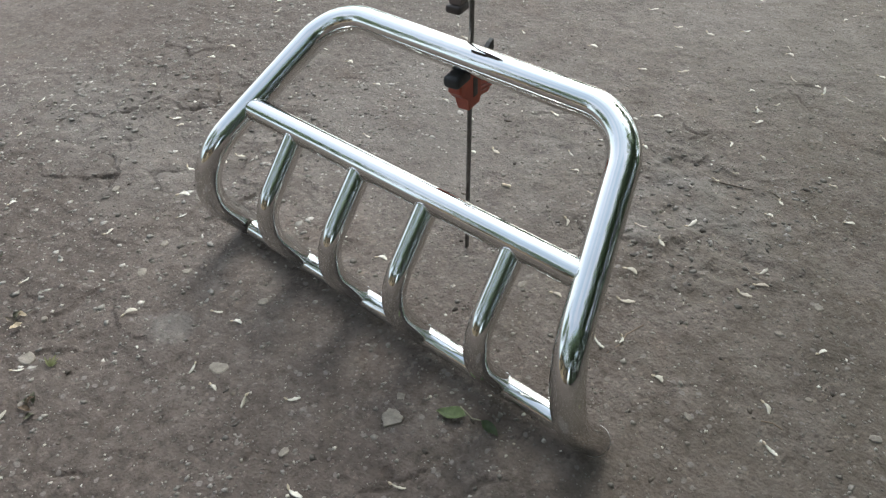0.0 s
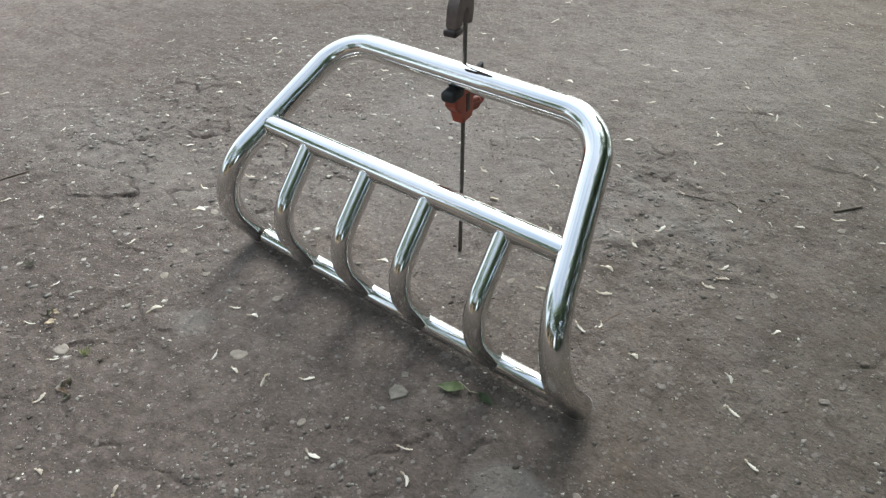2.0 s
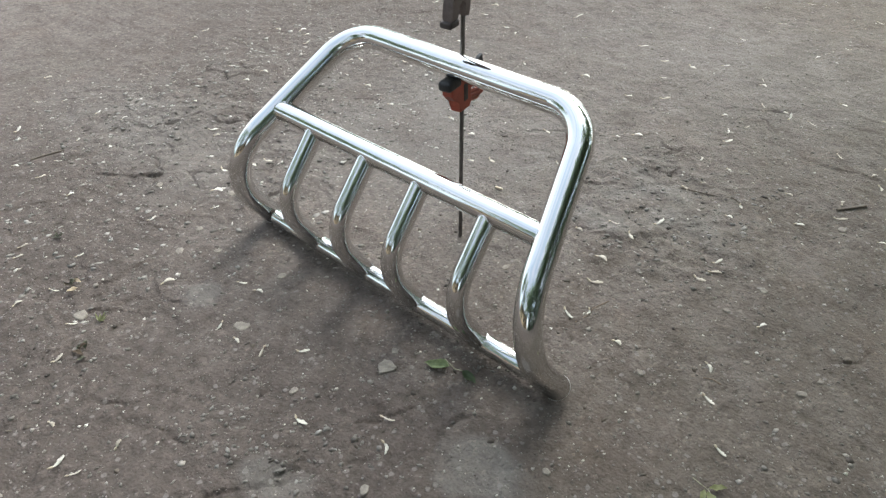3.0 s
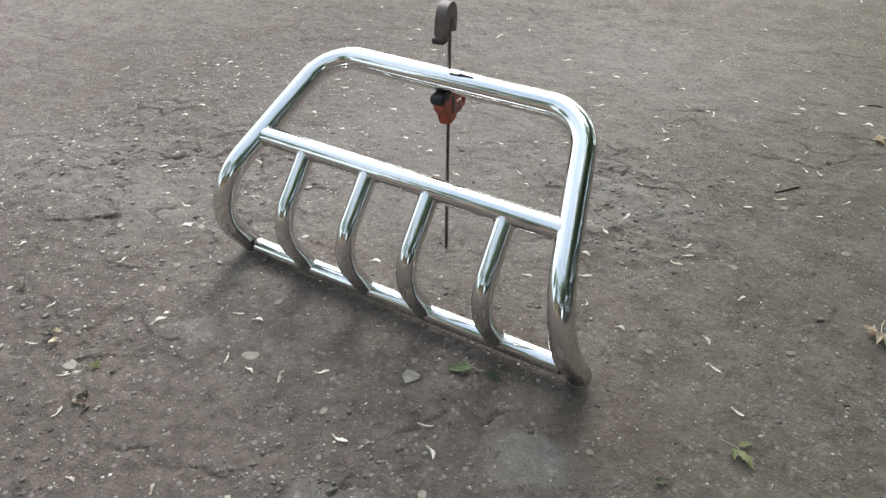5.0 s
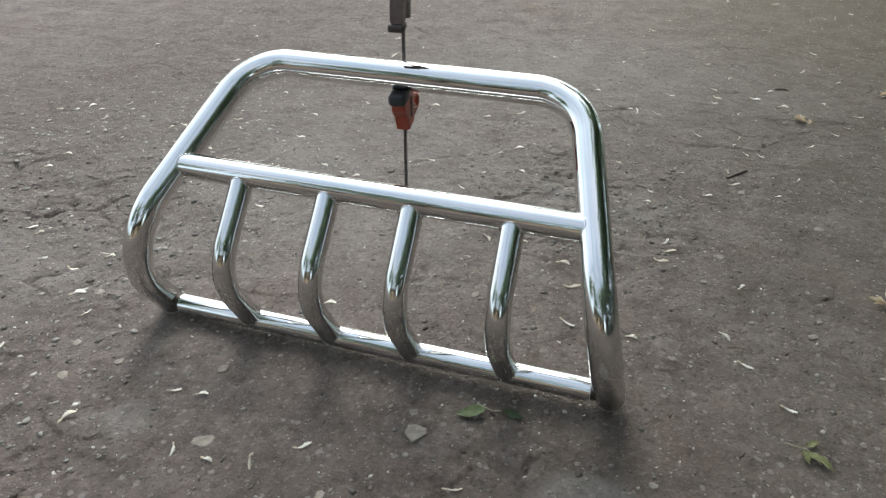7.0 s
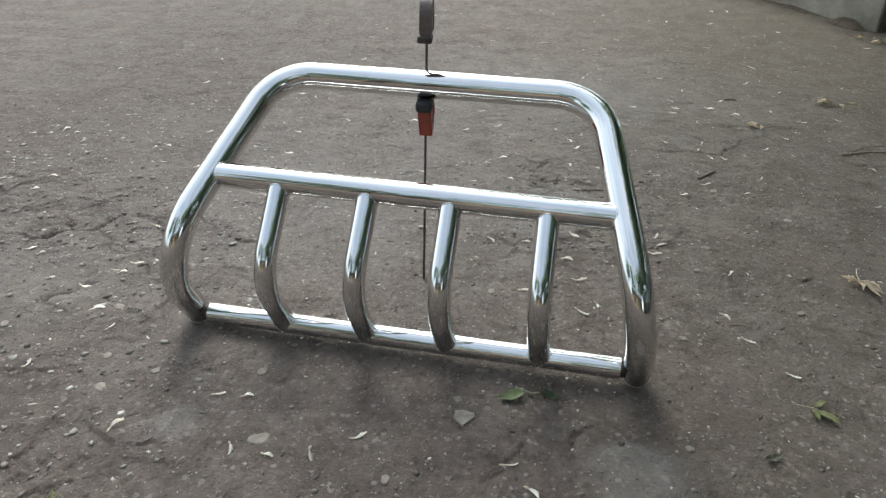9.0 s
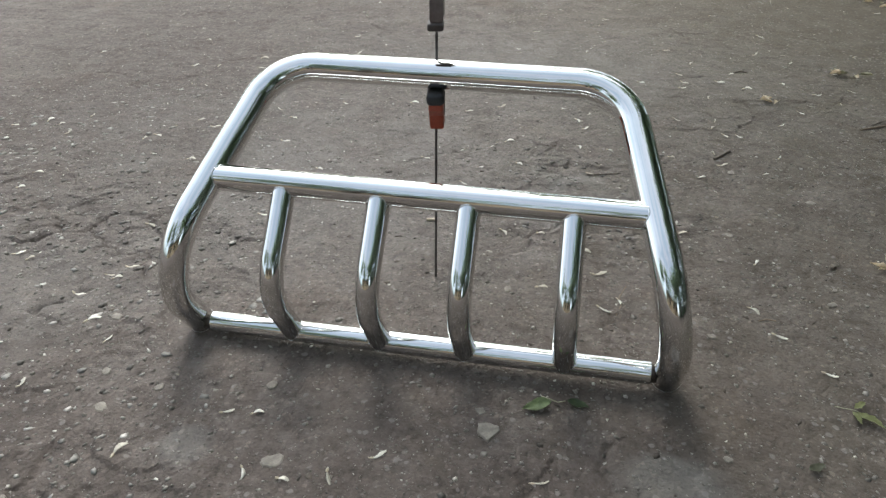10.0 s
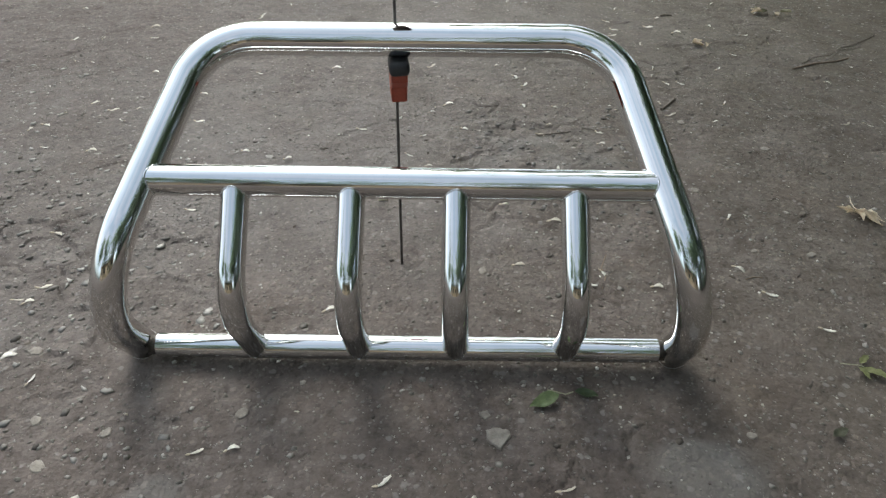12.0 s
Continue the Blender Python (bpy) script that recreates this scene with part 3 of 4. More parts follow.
def bar_clamp():
    clamp = empty("bar_clamp", pose(-0.036, 0.312, 0.0, 0, 0, CLAMP_TURN))
    tagged(clamp, "one-handed bar clamp standing upright, propping the top tube", "clamp")
    z0 = floor_at(-0.036, 0.312)
    tilt = 0.012 / 0.7
    bm = box_mesh((0.0055, 0.013, 0.69), (0.0, 0.0, z0 + 0.345), 0.0012)
    bmesh.ops.transform(bm, matrix=Matrix.Shear("XY", 4, (tilt, 0.026)), verts=bm.verts)
    part("bar", bm, STEEL_DARK, clamp, "flat dark steel bar", smooth=False)
    # fixed jaw: curved arm from the bar's top towards the tube
    outer = [(0.018, 0.648), (0.026, 0.676), (0.026, 0.702), (0.018, 0.716), (0.004, 0.724), (-0.014, 0.726), (-0.030, 0.720), (-0.043, 0.704), (-0.050, 0.682), (-0.053, 0.655)]
    inner = [(-0.027, 0.655), (-0.024, 0.675), (-0.010, 0.69), (0.004, 0.690), (0.004, 0.652)]
    jaw = part("fixed_jaw", prism_mesh(rounded(outer) + rounded(inner), 0.0135, 0.004, segments=3), JAW_BROWN, clamp, "worn brown hooked jaw", smooth=False)
    jaw.location.x = 0.014
    pad = part("jaw_pad", box_mesh((0.033, 0.038, 0.016), (0.012, -0.041, 0.646), 0.005, 3), PAD_BROWN, clamp, "dark brown rubber pad")
    # sliding body
    body = [(0.022, 0.414), (0.030, 0.428), (0.032, 0.500), (-0.056, 0.500), (-0.058, 0.470), (-0.044, 0.454), (-0.027, 0.448), (-0.021, 0.414)]
    sb = part("sliding_body", prism_mesh(body, 0.0155, 0.004), ORANGE, clamp, "orange-red plastic sliding body", smooth=False)
    sb.location.x = 0.010
    part("support_pad", box_mesh((0.038, 0.056, 0.026), (0.010, -0.044, 0.4985), 0.009, 3), RUBBER, clamp, "black rubber pad under the tube")
    trig = filleted([(0.012, 0.026, 0.462), (0.016, 0.098, 0.456), (0.016, 0.092, 0.424), (0.012, 0.026, 0.436)], (0.014, 0.012), 6)
    part("trigger", tube_mesh(subdivided(trig, 0.01), 0.0066, 12), ORANGE, clamp, "orange trigger loop")
    prong = filleted([(0.012, 0.026, 0.446), (0.014, 0.080, 0.436), (0.014, 0.074, 0.416), (0.012, 0.026, 0.424)], (0.010, 0.009), 6)
    part("trigger", tube_mesh(subdivided(prong, 0.01), 0.0055, 12), ORANGE, clamp, "orange lower trigger loop")
    # thin dark plate on the body's side, imitating shade in a recess
    part("recess_shade", box_mesh((0.005, 0.018, 0.046), (0.0245, 0.002, 0.462), 0.0015), PAD_BROWN, clamp, "dark plate standing in for the shadowed recess of the sliding body")
    lever = prism_mesh([(0.020, 0.472), (0.052, 0.478), (0.098, 0.503), (0.096, 0.524), (0.084, 0.522), (0.050, 0.503), (0.020, 0.500)], 0.0055, 0.002)
    lv = part("release_lever", lever, RUBBER, clamp, "black lever", smooth=False)
    lv.location.x = 0.012
    return clamp


bar_clamp()


# ---- loose things on the ground ----
def seed_mesh(name, length, width, bend, seed):
    """A dry maple key: a small swollen nut and a thin flat wing that widens away from it."""
    rng = random.Random(seed)
    steps = 14
    verts, faces = [], []
    curl = rng.uniform(-0.5, 1.0)
    for i in range(steps + 1):
        s = i / steps
        if s < 0.26:
            rib = web = 0.0008 + 0.0021 * math.sin(s / 0.26 * math.pi * 0.8)
            t = 0.0014
        else:
            u = (s - 0.26) / 0.74
            swell = math.sin(math.pi * u ** 1.25 * 0.95) ** 0.7
            rib = 0.0009 + 0.16 * width * swell
            web = 0.0010 + width * 0.84 * swell * rng.uniform(0.72, 1.12)
            t = 0.0003
        x = (s - 0.5) * length
        y = bend * (s - 0.4) ** 2 * length
        z = 0.0012 + 0.0030 * math.sin(s * 2.9 + seed) ** 2
        for dy, dz in ((-rib, 0.0004), (-rib * 0.3, t + 0.0003), (web, 0.0002 + 0.0030 * max(0.0, curl) * (web / width) + 0.0010 * rng.random()), (web * 0.3, -t * 0.5)):
            verts.append((x, y + dy, z + dz))
    for i in range(steps):
        for k in range(4):
            a, b = i * 4 + k, i * 4 + (k + 1) % 4
            faces.append((a, b, b + 4, a + 4))
    faces += [(3, 2, 1, 0), tuple(steps * 4 + k for k in range(4))]
    me = bpy.data.meshes.new(name)
    me.from_pydata(verts, [], faces)
    me.materials.append(SEED)
    me.materials.append(NUT)
    for k, poly in enumerate(me.polygons):
        poly.use_smooth, poly.material_index = True, 1 if k < 14 else 0
    return me


SEED_MESHES = [seed_mesh("winged_seed", *shape) for shape in ((0.037, 0.0072, -0.35, 0), (0.033, 0.0050, 0.30, 1), (0.039, 0.0066, 0.55, 2), (0.027, 0.0082, -0.2, 3), (0.036, 0.0032, 0.45, 4), (0.032, 0.0068, -0.6, 5), (0.024, 0.0046, 0.2, 6))]
SEEDS_A = [(-0.36, -0.22, 23), (-0.27, -0.35, -61), (-0.19, -0.36, -12), (-0.03, -0.28, 24), (-0.11, -0.34, -69), (0.13, -0.42, -10), (0.32, -0.34, -25), (-0.47, -0.68, 92), (-0.57, -0.60, 37), (-0.12, -0.71, 115), (-0.17, -0.82, 93), (-0.12, -0.81, 61), (-0.29, -0.78, 6), (-0.75, -0.66, 110), (-0.74, -0.57, 16), (-0.95, -0.57, 75), (-0.99, -0.54, 84), (-0.82, -0.45, 98), (-0.52, -0.35, 72), (0.27, -0.29, 11), (-0.72, -0.06, 75), (-0.80, -0.00, 46), (-0.82, -0.22, 88), (-1.15, -0.32, 85), (-1.34, -0.33, 64)]
SEEDS_B = [(-1.47, -0.36, 32), (-1.39, -0.25, 29), (-1.48, -0.13, 130), (-1.62, 0.02, 109), (-1.84, -0.01, 119), (-1.91, -0.09, 24), (-1.39, 0.30, 18), (-1.13, 0.22, 46), (-1.56, 0.59, 39), (-1.41, 0.65, 25), (-0.84, 0.17, 20), (-0.83, 0.22, 7), (-1.50, 0.06, 83), (-1.73, -0.24, 112), (-2.13, 0.05, 83), (-1.98, 0.68, 63), (-2.01, 0.76, 82), (-1.75, 0.99, 10), (-1.59, 1.03, 63), (-1.51, 0.96, 80), (-1.40, 0.55, 28), (-0.34, 1.43, 27), (-0.31, 1.83, 12), (-0.12, 1.39, 22), (0.01, 1.09, 33)]
SEEDS_C = [(0.06, 1.14, 31), (0.11, 0.97, -33), (-0.01, 2.15, -5), (0.05, 1.86, 46), (0.24, 1.77, -7), (0.31, 1.60, -49), (0.38, 1.61, -24), (0.42, 1.58, 88), (0.49, 1.58, -16), (0.23, 1.46, 61), (0.29, 1.36, -57), (0.32, 1.29, 44), (0.40, 1.12, -35), (0.34, 0.95, -27), (0.51, 0.88, -15), (0.68, 0.97, 27), (0.06, 2.42, 25), (0.53, 1.79, -7), (0.80, 1.31, -53), (0.74, 1.15, 94), (0.21, 0.55, -10), (0.34, 0.61, -52), (0.39, 2.66, -18), (0.07, 2.73, 2), (0.27, 0.64, -2)]
SEEDS_D = [(0.33, 0.48, 6), (0.37, 0.38, 8), (0.57, 0.57, -26), (0.59, 0.62, 35), (0.58, 0.66, 53), (0.38, 0.24, -31), (0.77, 0.50, 50), (0.53, 0.23, -9), (0.73, 0.30, -37), (0.85, 0.10, -27), (0.69, 1.89, -28), (0.90, 1.93, 47), (1.11, 2.50, -35), (1.09, 1.85, -61), (1.32, 1.99, 16), (1.47, 2.25, 51), (1.04, 3.69, -23), (1.14, 3.71, -71), (1.00, 3.36, -28), (1.36, 3.24, -77), (0.93, 2.81, -8), (1.77, 2.99, -31), (1.34, 1.80, -18), (0.66, 2.20, 9), (-1.12, 0.85, -14)]
SEEDS_E = [(-1.65, 1.05, 86), (-1.17, 0.98, -9), (-1.51, 1.11, 93), (-1.08, 1.13, 41), (-1.49, 2.04, -5), (-1.90, 1.80, 77), (-1.83, 2.45, 96), (-1.17, 0.23, 41), (-0.90, 0.09, -10), (-0.87, 0.18, 5), (-0.18, 0.15, 24), (0.23, 0.31, 13), (0.11, 0.55, -37), (0.10, 0.68, -31), (-0.05, 0.82, -32), (-0.23, 0.69, -34), (-0.28, 0.65, 10), (-0.52, 0.82, -15), (-0.30, -0.21, 27), (0.77, 0.21, -25), (0.42, 0.28, -63), (-1.00, 1.07, -17), (0.84, 1.30, -59), (0.64, 1.41, -39), (1.33, 0.99, -28)]
SEEDS_G = [(0.01, 0.75, 20), (0.60, 1.10, -15), (0.37, 0.73, 60), (0.46, 2.87, 5), (0.70, 1.80, -40), (0.78, 1.43, 70), (0.76, 1.07, 10), (0.0, 1.45, 35), (-0.79, 2.19, -20), (-1.12, 1.83, 15), (-1.08, 1.70, -5), (-1.38, 1.68, 30), (-0.97, 0.83, 5), (-0.71, 1.01, -12), (-0.78, 0.77, 20), (-0.90, 0.44, -8), (-0.09, 1.60, 10), (-0.05, 1.76, -30), (-0.01, 0.93, 45), (0.69, 1.74, 5)]
SEEDS_H = [(0.84, 1.82, -20), (0.94, 1.77, 15), (1.01, 1.43, 40), (1.10, 1.56, -35), (0.95, 1.15, 60), (1.20, 1.75, 10), (1.34, 1.31, -25)]
SEEDS_F = [(-0.39, 0.78, 6), (-0.60, 1.37, -44), (-0.20, 0.97, -11), (-0.59, 0.52, -7), (1.11, 0.54, 14)]

srng = random.Random(4)
for k, (x, y, a) in enumerate(SEEDS_A + SEEDS_B + SEEDS_C + SEEDS_D + SEEDS_E + SEEDS_F + SEEDS_G + SEEDS_H):
    ob = new("winged_seed", SEED_MESHES[srng.randrange(7)])
    s = srng.uniform(0.85, 1.15)
    ob.matrix_world = pose(x, y, floor_at(x, y) + 0.001, srng.uniform(-12, 12), srng.uniform(-8, 8), a) @ Matrix.Diagonal((s, s, s, 1))
    tagged(ob, "pale dry winged maple seed lying on the asphalt", "seed", "fallen seeds")

# the thinner drift of seeds behind the bar
for k in range(70):
    x, y = srng.uniform(-1.3, 1.5), 0.95 + 2.6 * srng.random() ** 1.3
    ob = new("winged_seed", SEED_MESHES[srng.randrange(7)])
    s = srng.uniform(0.6, 0.95)
    ob.matrix_world = pose(x, y, floor_at(x, y) + 0.001, srng.uniform(-12, 12), srng.uniform(-8, 8), srng.uniform(0, 360)) @ Matrix.Diagonal((s, s, s, 1))
    tagged(ob, "pale dry winged maple seed lying on the asphalt", "seed", "fallen seeds")


def scatter(name, count, region, smallest, largest, power, material, seed, flat, label, category):
    """Many small angular bits in one mesh, resting on the ground."""
    rng = np.random.RandomState(seed)
    x0, x1, y0, y1 = region
    x, y = rng.uniform(x0, x1, count), rng.uniform(y0, y1, count)
    keep = value_noise(x, y, 0.35, seed + 20) + rng.uniform(-0.9, 0.9, count) > -0.25
    x, y = x[keep], y[keep]
    clear = np.minimum(np.hypot(x + 0.53, y - 0.01), np.hypot(x - 0.525, y - 0.01)) > 0.045
    x, y = x[clear], y[clear]
    n = len(x)
    size = smallest + (largest - smallest) * rng.uniform(0, 1, n) ** power
    base = np.array([(1, 0, 0), (0.3, 0.95, 0), (-0.85, 0.5, 0), (-0.7, -0.65, 0), (0.4, -0.9, 0), (0.1, 0.05, 1), (-0.05, 0, -0.6)])
    tri = np.array([(0, 1, 5), (1, 2, 5), (2, 3, 5), (3, 4, 5), (4, 0, 5), (1, 0, 6), (2, 1, 6), (3, 2, 6), (4, 3, 6), (0, 4, 6)])
    ang = rng.uniform(0, 2 * np.pi, n)
    stretch = rng.uniform(0.35, 1.0, n)
    v = base[None] * (1 + rng.uniform(-0.42, 0.42, (n, 7, 3)))
    v = v * np.stack([np.ones(n), stretch, np.full(n, flat) * rng.uniform(0.6, 1.2, n)], -1)[:, None]
    c, s = np.cos(ang)[:, None], np.sin(ang)[:, None]
    vx, vy = v[..., 0] * c - v[..., 1] * s, v[..., 0] * s + v[..., 1] * c
    P = np.stack([vx * size[:, None] + x[:, None], vy * size[:, None] + y[:, None], v[..., 2] * size[:, None] + ground_height(x, y)[:, None] - 0.02 * flat * size[:, None]], -1)
    F = tri[None] + (np.arange(n) * 7)[:, None, None]
    me = bpy.data.meshes.new(name)
    me.vertices.add(n * 7)
    me.vertices.foreach_set("co", P.ravel())
    F = F.reshape(-1, 3)
    me.loops.add(F.size)
    me.loops.foreach_set("vertex_index", F.ravel())
    me.polygons.add(len(F))
    me.polygons.foreach_set("loop_start", np.arange(0, F.size, 3))
    me.update(calc_edges=True)
    me.materials.append(material)
    return tagged(new(name, me), label, category, kind="stuff")


scatter("grit", 70000, (-1.9, 1.6, -0.95, 2.2), 0.0010, 0.0040, 2.2, GRIT, 11, 0.55, "fine crushed grit strewn over the asphalt", "grit")
scatter("gravel", 19000, (-2.2, 2.0, -0.95, 3.2), 0.0026, 0.0080, 2.6, GRIT, 12, 0.42, "small loose stones on the asphalt", "gravel")
scatter("crumbs", 420, (0.06, 0.58, 0.52, 1.12), 0.004, 0.013, 2.0, CRUMB, 14, 0.38, "broken flat asphalt crumbs in a worn patch", "crumbs")
scatter("crumbs", 900, (-1.65, -0.55, -0.25, 0.75), 0.004, 0.014, 2.2, CRUMB, 15, 0.34, "broken flat asphalt crumbs in a worn patch", "crumbs")
scatter("crumbs", 260, (-0.10, 0.42, -0.62, -0.34), 0.003, 0.010, 2.2, CRUMB, 16, 0.36, "broken flat asphalt crumbs in a worn patch", "crumbs")
scatter("crumbs", 320, (-1.20, -0.35, -0.90, -0.42), 0.003, 0.011, 2.2, CRUMB, 17, 0.36, "broken flat asphalt crumbs in a worn patch", "crumbs")
scatter("stone_chips", 1500, (-1.8, 1.5, -0.95, 1.7), 0.0035, 0.0105, 2.6, CHIP, 18, 0.08, "pale flat stone chips trodden into the asphalt", "stone chips")
scatter("stone_flakes", 2100, (-1.85, -0.40, -0.75, 1.45), 0.0040, 0.0160, 2.6, FLAKE, 21, 0.07, "pale angular stone flakes strewn over the broken asphalt", "stone flakes")
scatter("bark_bits", 520, (-1.65, 1.3, -0.9, 1.6), 0.0030, 0.0110, 2.4, BARKBIT, 22, 0.25, "dark brown bits of bark and rotted leaf", "bark bits")
scatter("seed_chaff", 700, (-2.6, 2.4, 1.4, 4.2), 0.0018, 0.0060, 2.0, SEED, 19, 0.25, "pale flecks of broken seed husk on the asphalt", "chaff")
scatter("seed_chaff", 1700, (-2.2, 1.9, -0.95, 1.4), 0.0018, 0.0062, 2.0, SEED, 13, 0.25, "pale flecks of broken seed husk on the asphalt", "chaff")


def flat_stone(name, x, y, rx, ry, h, turn, seed, label, material=STONE):
    rng = random.Random(seed)
    bm = bmesh.new()
    n = 11
    rings = []
    jag = [1 + 0.10 * math.sin(k * 1.3 + seed) + rng.uniform(-0.16, 0.12) for k in range(n)]
    for r, z in ((1.0, -0.004), (1.0, h * 0.5), (0.86, h), (0.5, h * 1.15)):
        rings.append([bm.verts.new((rx * r * jag[k] * math.cos(2 * math.pi * k / n), ry * r * jag[k] * math.sin(2 * math.pi * k / n), z + rng.uniform(-0.1, 0.1) * h)) for k in range(n)])
    for a, b in zip(rings, rings[1:]):
        for k in range(n):
            bm.faces.new((a[k], a[(k + 1) % n], b[(k + 1) % n], b[k]))
    bm.faces.new(rings[-1])
    bm.faces.new(list(reversed(rings[0])))
    ob = part(name, bm, material, None, smooth=False)
    ob.matrix_world = pose(x, y, floor_at(x, y), 0, 0, turn)
    return tagged(ob, label, "stone")


def angular_stone(x, y, outline, h, seed, label):
    """A flat broken stone with straight sides and a worn rim."""
    rng = random.Random(seed)
    ring = []
    for (ax, ay), (bx, by) in zip(outline, outline[1:] + outline[:1]):
        for k in range(4):
            ring.append((ax + (bx - ax) * k / 4 + rng.uniform(-0.0011, 0.0011), ay + (by - ay) * k / 4 + rng.uniform(-0.0011, 0.0011)))
    bm = bmesh.new()
    n, loops = len(ring), []
    for r, z in ((1.04, -0.005), (1.0, h * 0.6), (0.93, h), (0.55, h * 1.1)):
        loops.append([bm.verts.new((px * r, py * r, z + rng.uniform(-0.12, 0.12) * h)) for px, py in ring])
    for a, b in zip(loops, loops[1:]):
        for k in range(n):
            bm.faces.new((a[k], a[(k + 1) % n], b[(k + 1) % n], b[k]))
    bm.faces.new(loops[-1])
    bm.faces.new(list(reversed(loops[0])))
    ob = part("flat_stone", bm, STONE, None, smooth=False)
    ob.matrix_world = pose(x, y, floor_at(x, y))
    return tagged(ob, label, "stone")


angular_stone(0.164, -0.185, [(-0.021, 0.015), (-0.003, 0.022), (0.019, 0.015), (0.022, 0.003), (0.003, -0.024), (-0.020, -0.009)], 0.0045, 1, "pale grey angular flat stone pressed into the asphalt")
angular_stone(0.140, -0.135, [(-0.010, 0.006), (0.006, 0.011), (0.012, -0.002), (0.001, -0.010)], 0.003, 2, "small grey angular stone chip in the asphalt")
flat_stone("flat_stone", -0.225, -0.318, 0.020, 0.017, 0.003, 40, 2, "grey flat stone chip lying on the asphalt")
flat_stone("flat_stone", -0.588, -0.566, 0.024, 0.017, 0.004, 10, 3, "pale grey stone chip in the asphalt")
for k, (x, y, r) in enumerate(((0.72, 0.63, 0.013), (-0.30, -0.13, 0.014), (0.05, -0.37, 0.012), (0.36, -0.44, 0.013), (-0.62, -0.25, 0.016), (-0.75, 0.02, 0.015), (0.98, 0.86, 0.016), (0.78, 1.03, 0.014), (-0.98, -0.10, 0.014), (0.62, 0.18, 0.010), (0.68, 0.50, 0.009), (0.79, 0.37, 0.008), (-0.53, -0.18, 0.012), (-0.67, -0.15, 0.013), (0.61, -0.17, 0.010), (0.92, 0.36, 0.012), (0.94, 0.42, 0.008), (0.15, 0.29, 0.013))):
    flat_stone("stone_chip", x, y, r, r * 0.75, 0.003, 37 * k, 10 + k, "small grey stone chip lying on the asphalt")
flat_stone("pebble", -0.667, -0.482, 0.008, 0.007, 0.006, 10, 41, "small pale rounded pebble on the trodden earth")
flat_stone("pebble", -0.468, -0.635, 0.010, 0.008, 0.007, 60, 42, "small pale rounded pebble on the trodden earth")
flat_stone("dark_pebble", 0.961, 0.526, 0.011, 0.008, 0.006, 40, 31, "small dark brown pebble on the asphalt", TWIG)


def blade(length, width, fold, droop, wave, seed, teeth=0):
    """A leaf blade from the origin along +x, folded at the midrib."""
    rng = random.Random(seed)
    bm = bmesh.new()
    n, rows = 16, []
    for i in range(n + 1):
        s = i / n
        w = width / 2 * max(0.02, math.sin(math.pi * s ** 0.8) ** 0.95)
        if teeth:
            w *= 1 - 0.28 * abs(math.sin(s * math.pi * teeth))
        x = s * length
        z = droop * s * s * length + 0.002 + wave * math.sin(s * 7 + seed) * width
        row = []
        for k in (-1.0, -0.5, 0.0, 0.5, 1.0):
            row.append(bm.verts.new((x + abs(k) * 0.05 * length, k * w, z + abs(k) * fold * w + wave * width * 0.4 * math.sin(s * 11 + k * 3 + seed) + rng.uniform(0, 0.0003))))
        rows.append(row)
    for a, b in zip(rows, rows[1:]):
        for k in range(4):
            bm.faces.new((a[k], b[k], b[k + 1], a[k + 1]))
    bmesh.ops.solidify(bm, geom=list(bm.faces), thickness=0.0004)
    return bm


def leaf_part(parent, material, x, y, z, turn, tilt, *shape, label="", teeth=0):
    ob = part("blade", blade(*shape, teeth=teeth), material, parent, label)
    ob.matrix_local = pose(x, y, z, 0, tilt, turn)
    return ob


def stem_part(parent, points, radius, material=STALK):
    return part("stem", tube_mesh([Vector(p) for p in points], radius, 7), material, parent)


def on_ground(name, x, y, label, category):
    return tagged(empty(name, pose(x, y, floor_at(x, y) + 0.001)), label, category)


sprig = on_ground("leaf_sprig", 0.288, -0.078, "fresh green sprig with two leaves on the asphalt", "leaf")
leaf_part(sprig, LEAF_GREEN, -0.006, -0.012, 0.009, 205, 5, 0.062, 0.031, 0.42, 0.0, 0.07, 1, label="bright green leaf")
leaf_part(sprig, LEAF_SHADED, 0.019, -0.002, 0.006, -8, 4, 0.046, 0.022, 0.4, -0.05, 0.07, 2, label="green leaf with shade put into its colour")
stem_part(sprig, [(-0.030, -0.005, 0.015), (-0.012, -0.008, 0.013), (0.004, -0.010, 0.009), (0.019, -0.002, 0.007)], 0.0012)
spray = on_ground("leaf_spray", 0.868, 0.002, "yellow-green torn leaf spray lying on the asphalt", "leaf")
leaf_part(spray, LEAF_YELLOW, 0.004, 0.002, 0.004, 40, 0, 0.036, 0.016, 0.3, 0.0, 0.06, 3, teeth=3)
leaf_part(spray, LEAF_YELLOW, 0.004, -0.004, 0.004, -38, 0, 0.058, 0.022, 0.3, 0.0, 0.07, 4, teeth=4)
leaf_part(spray, LEAF_YELLOW, 0.0, -0.004, 0.004, -75, 0, 0.034, 0.015, 0.3, 0.0, 0.07, 5, teeth=3)
stem_part(spray, [(-0.030, 0.006, 0.003), (-0.012, 0.002, 0.004), (0.006, -0.001, 0.005), (0.040, -0.030, 0.005)], 0.0009)
dead = on_ground("dry_leaf", 1.085, 0.545, "dry curled tan leaf lying on the asphalt", "leaf")
for turn, long, wide, seed in ((-72, 0.088, 0.020, 6), (-96, 0.058, 0.022, 9), (-46, 0.060, 0.016, 10), (-58, 0.080, 0.014, 12)):
    leaf_part(dead, LEAF_DRY, 0.014, -0.002, 0.006, turn, -1, long, wide, 1.2, 0.06, 0.12, seed, teeth=4)
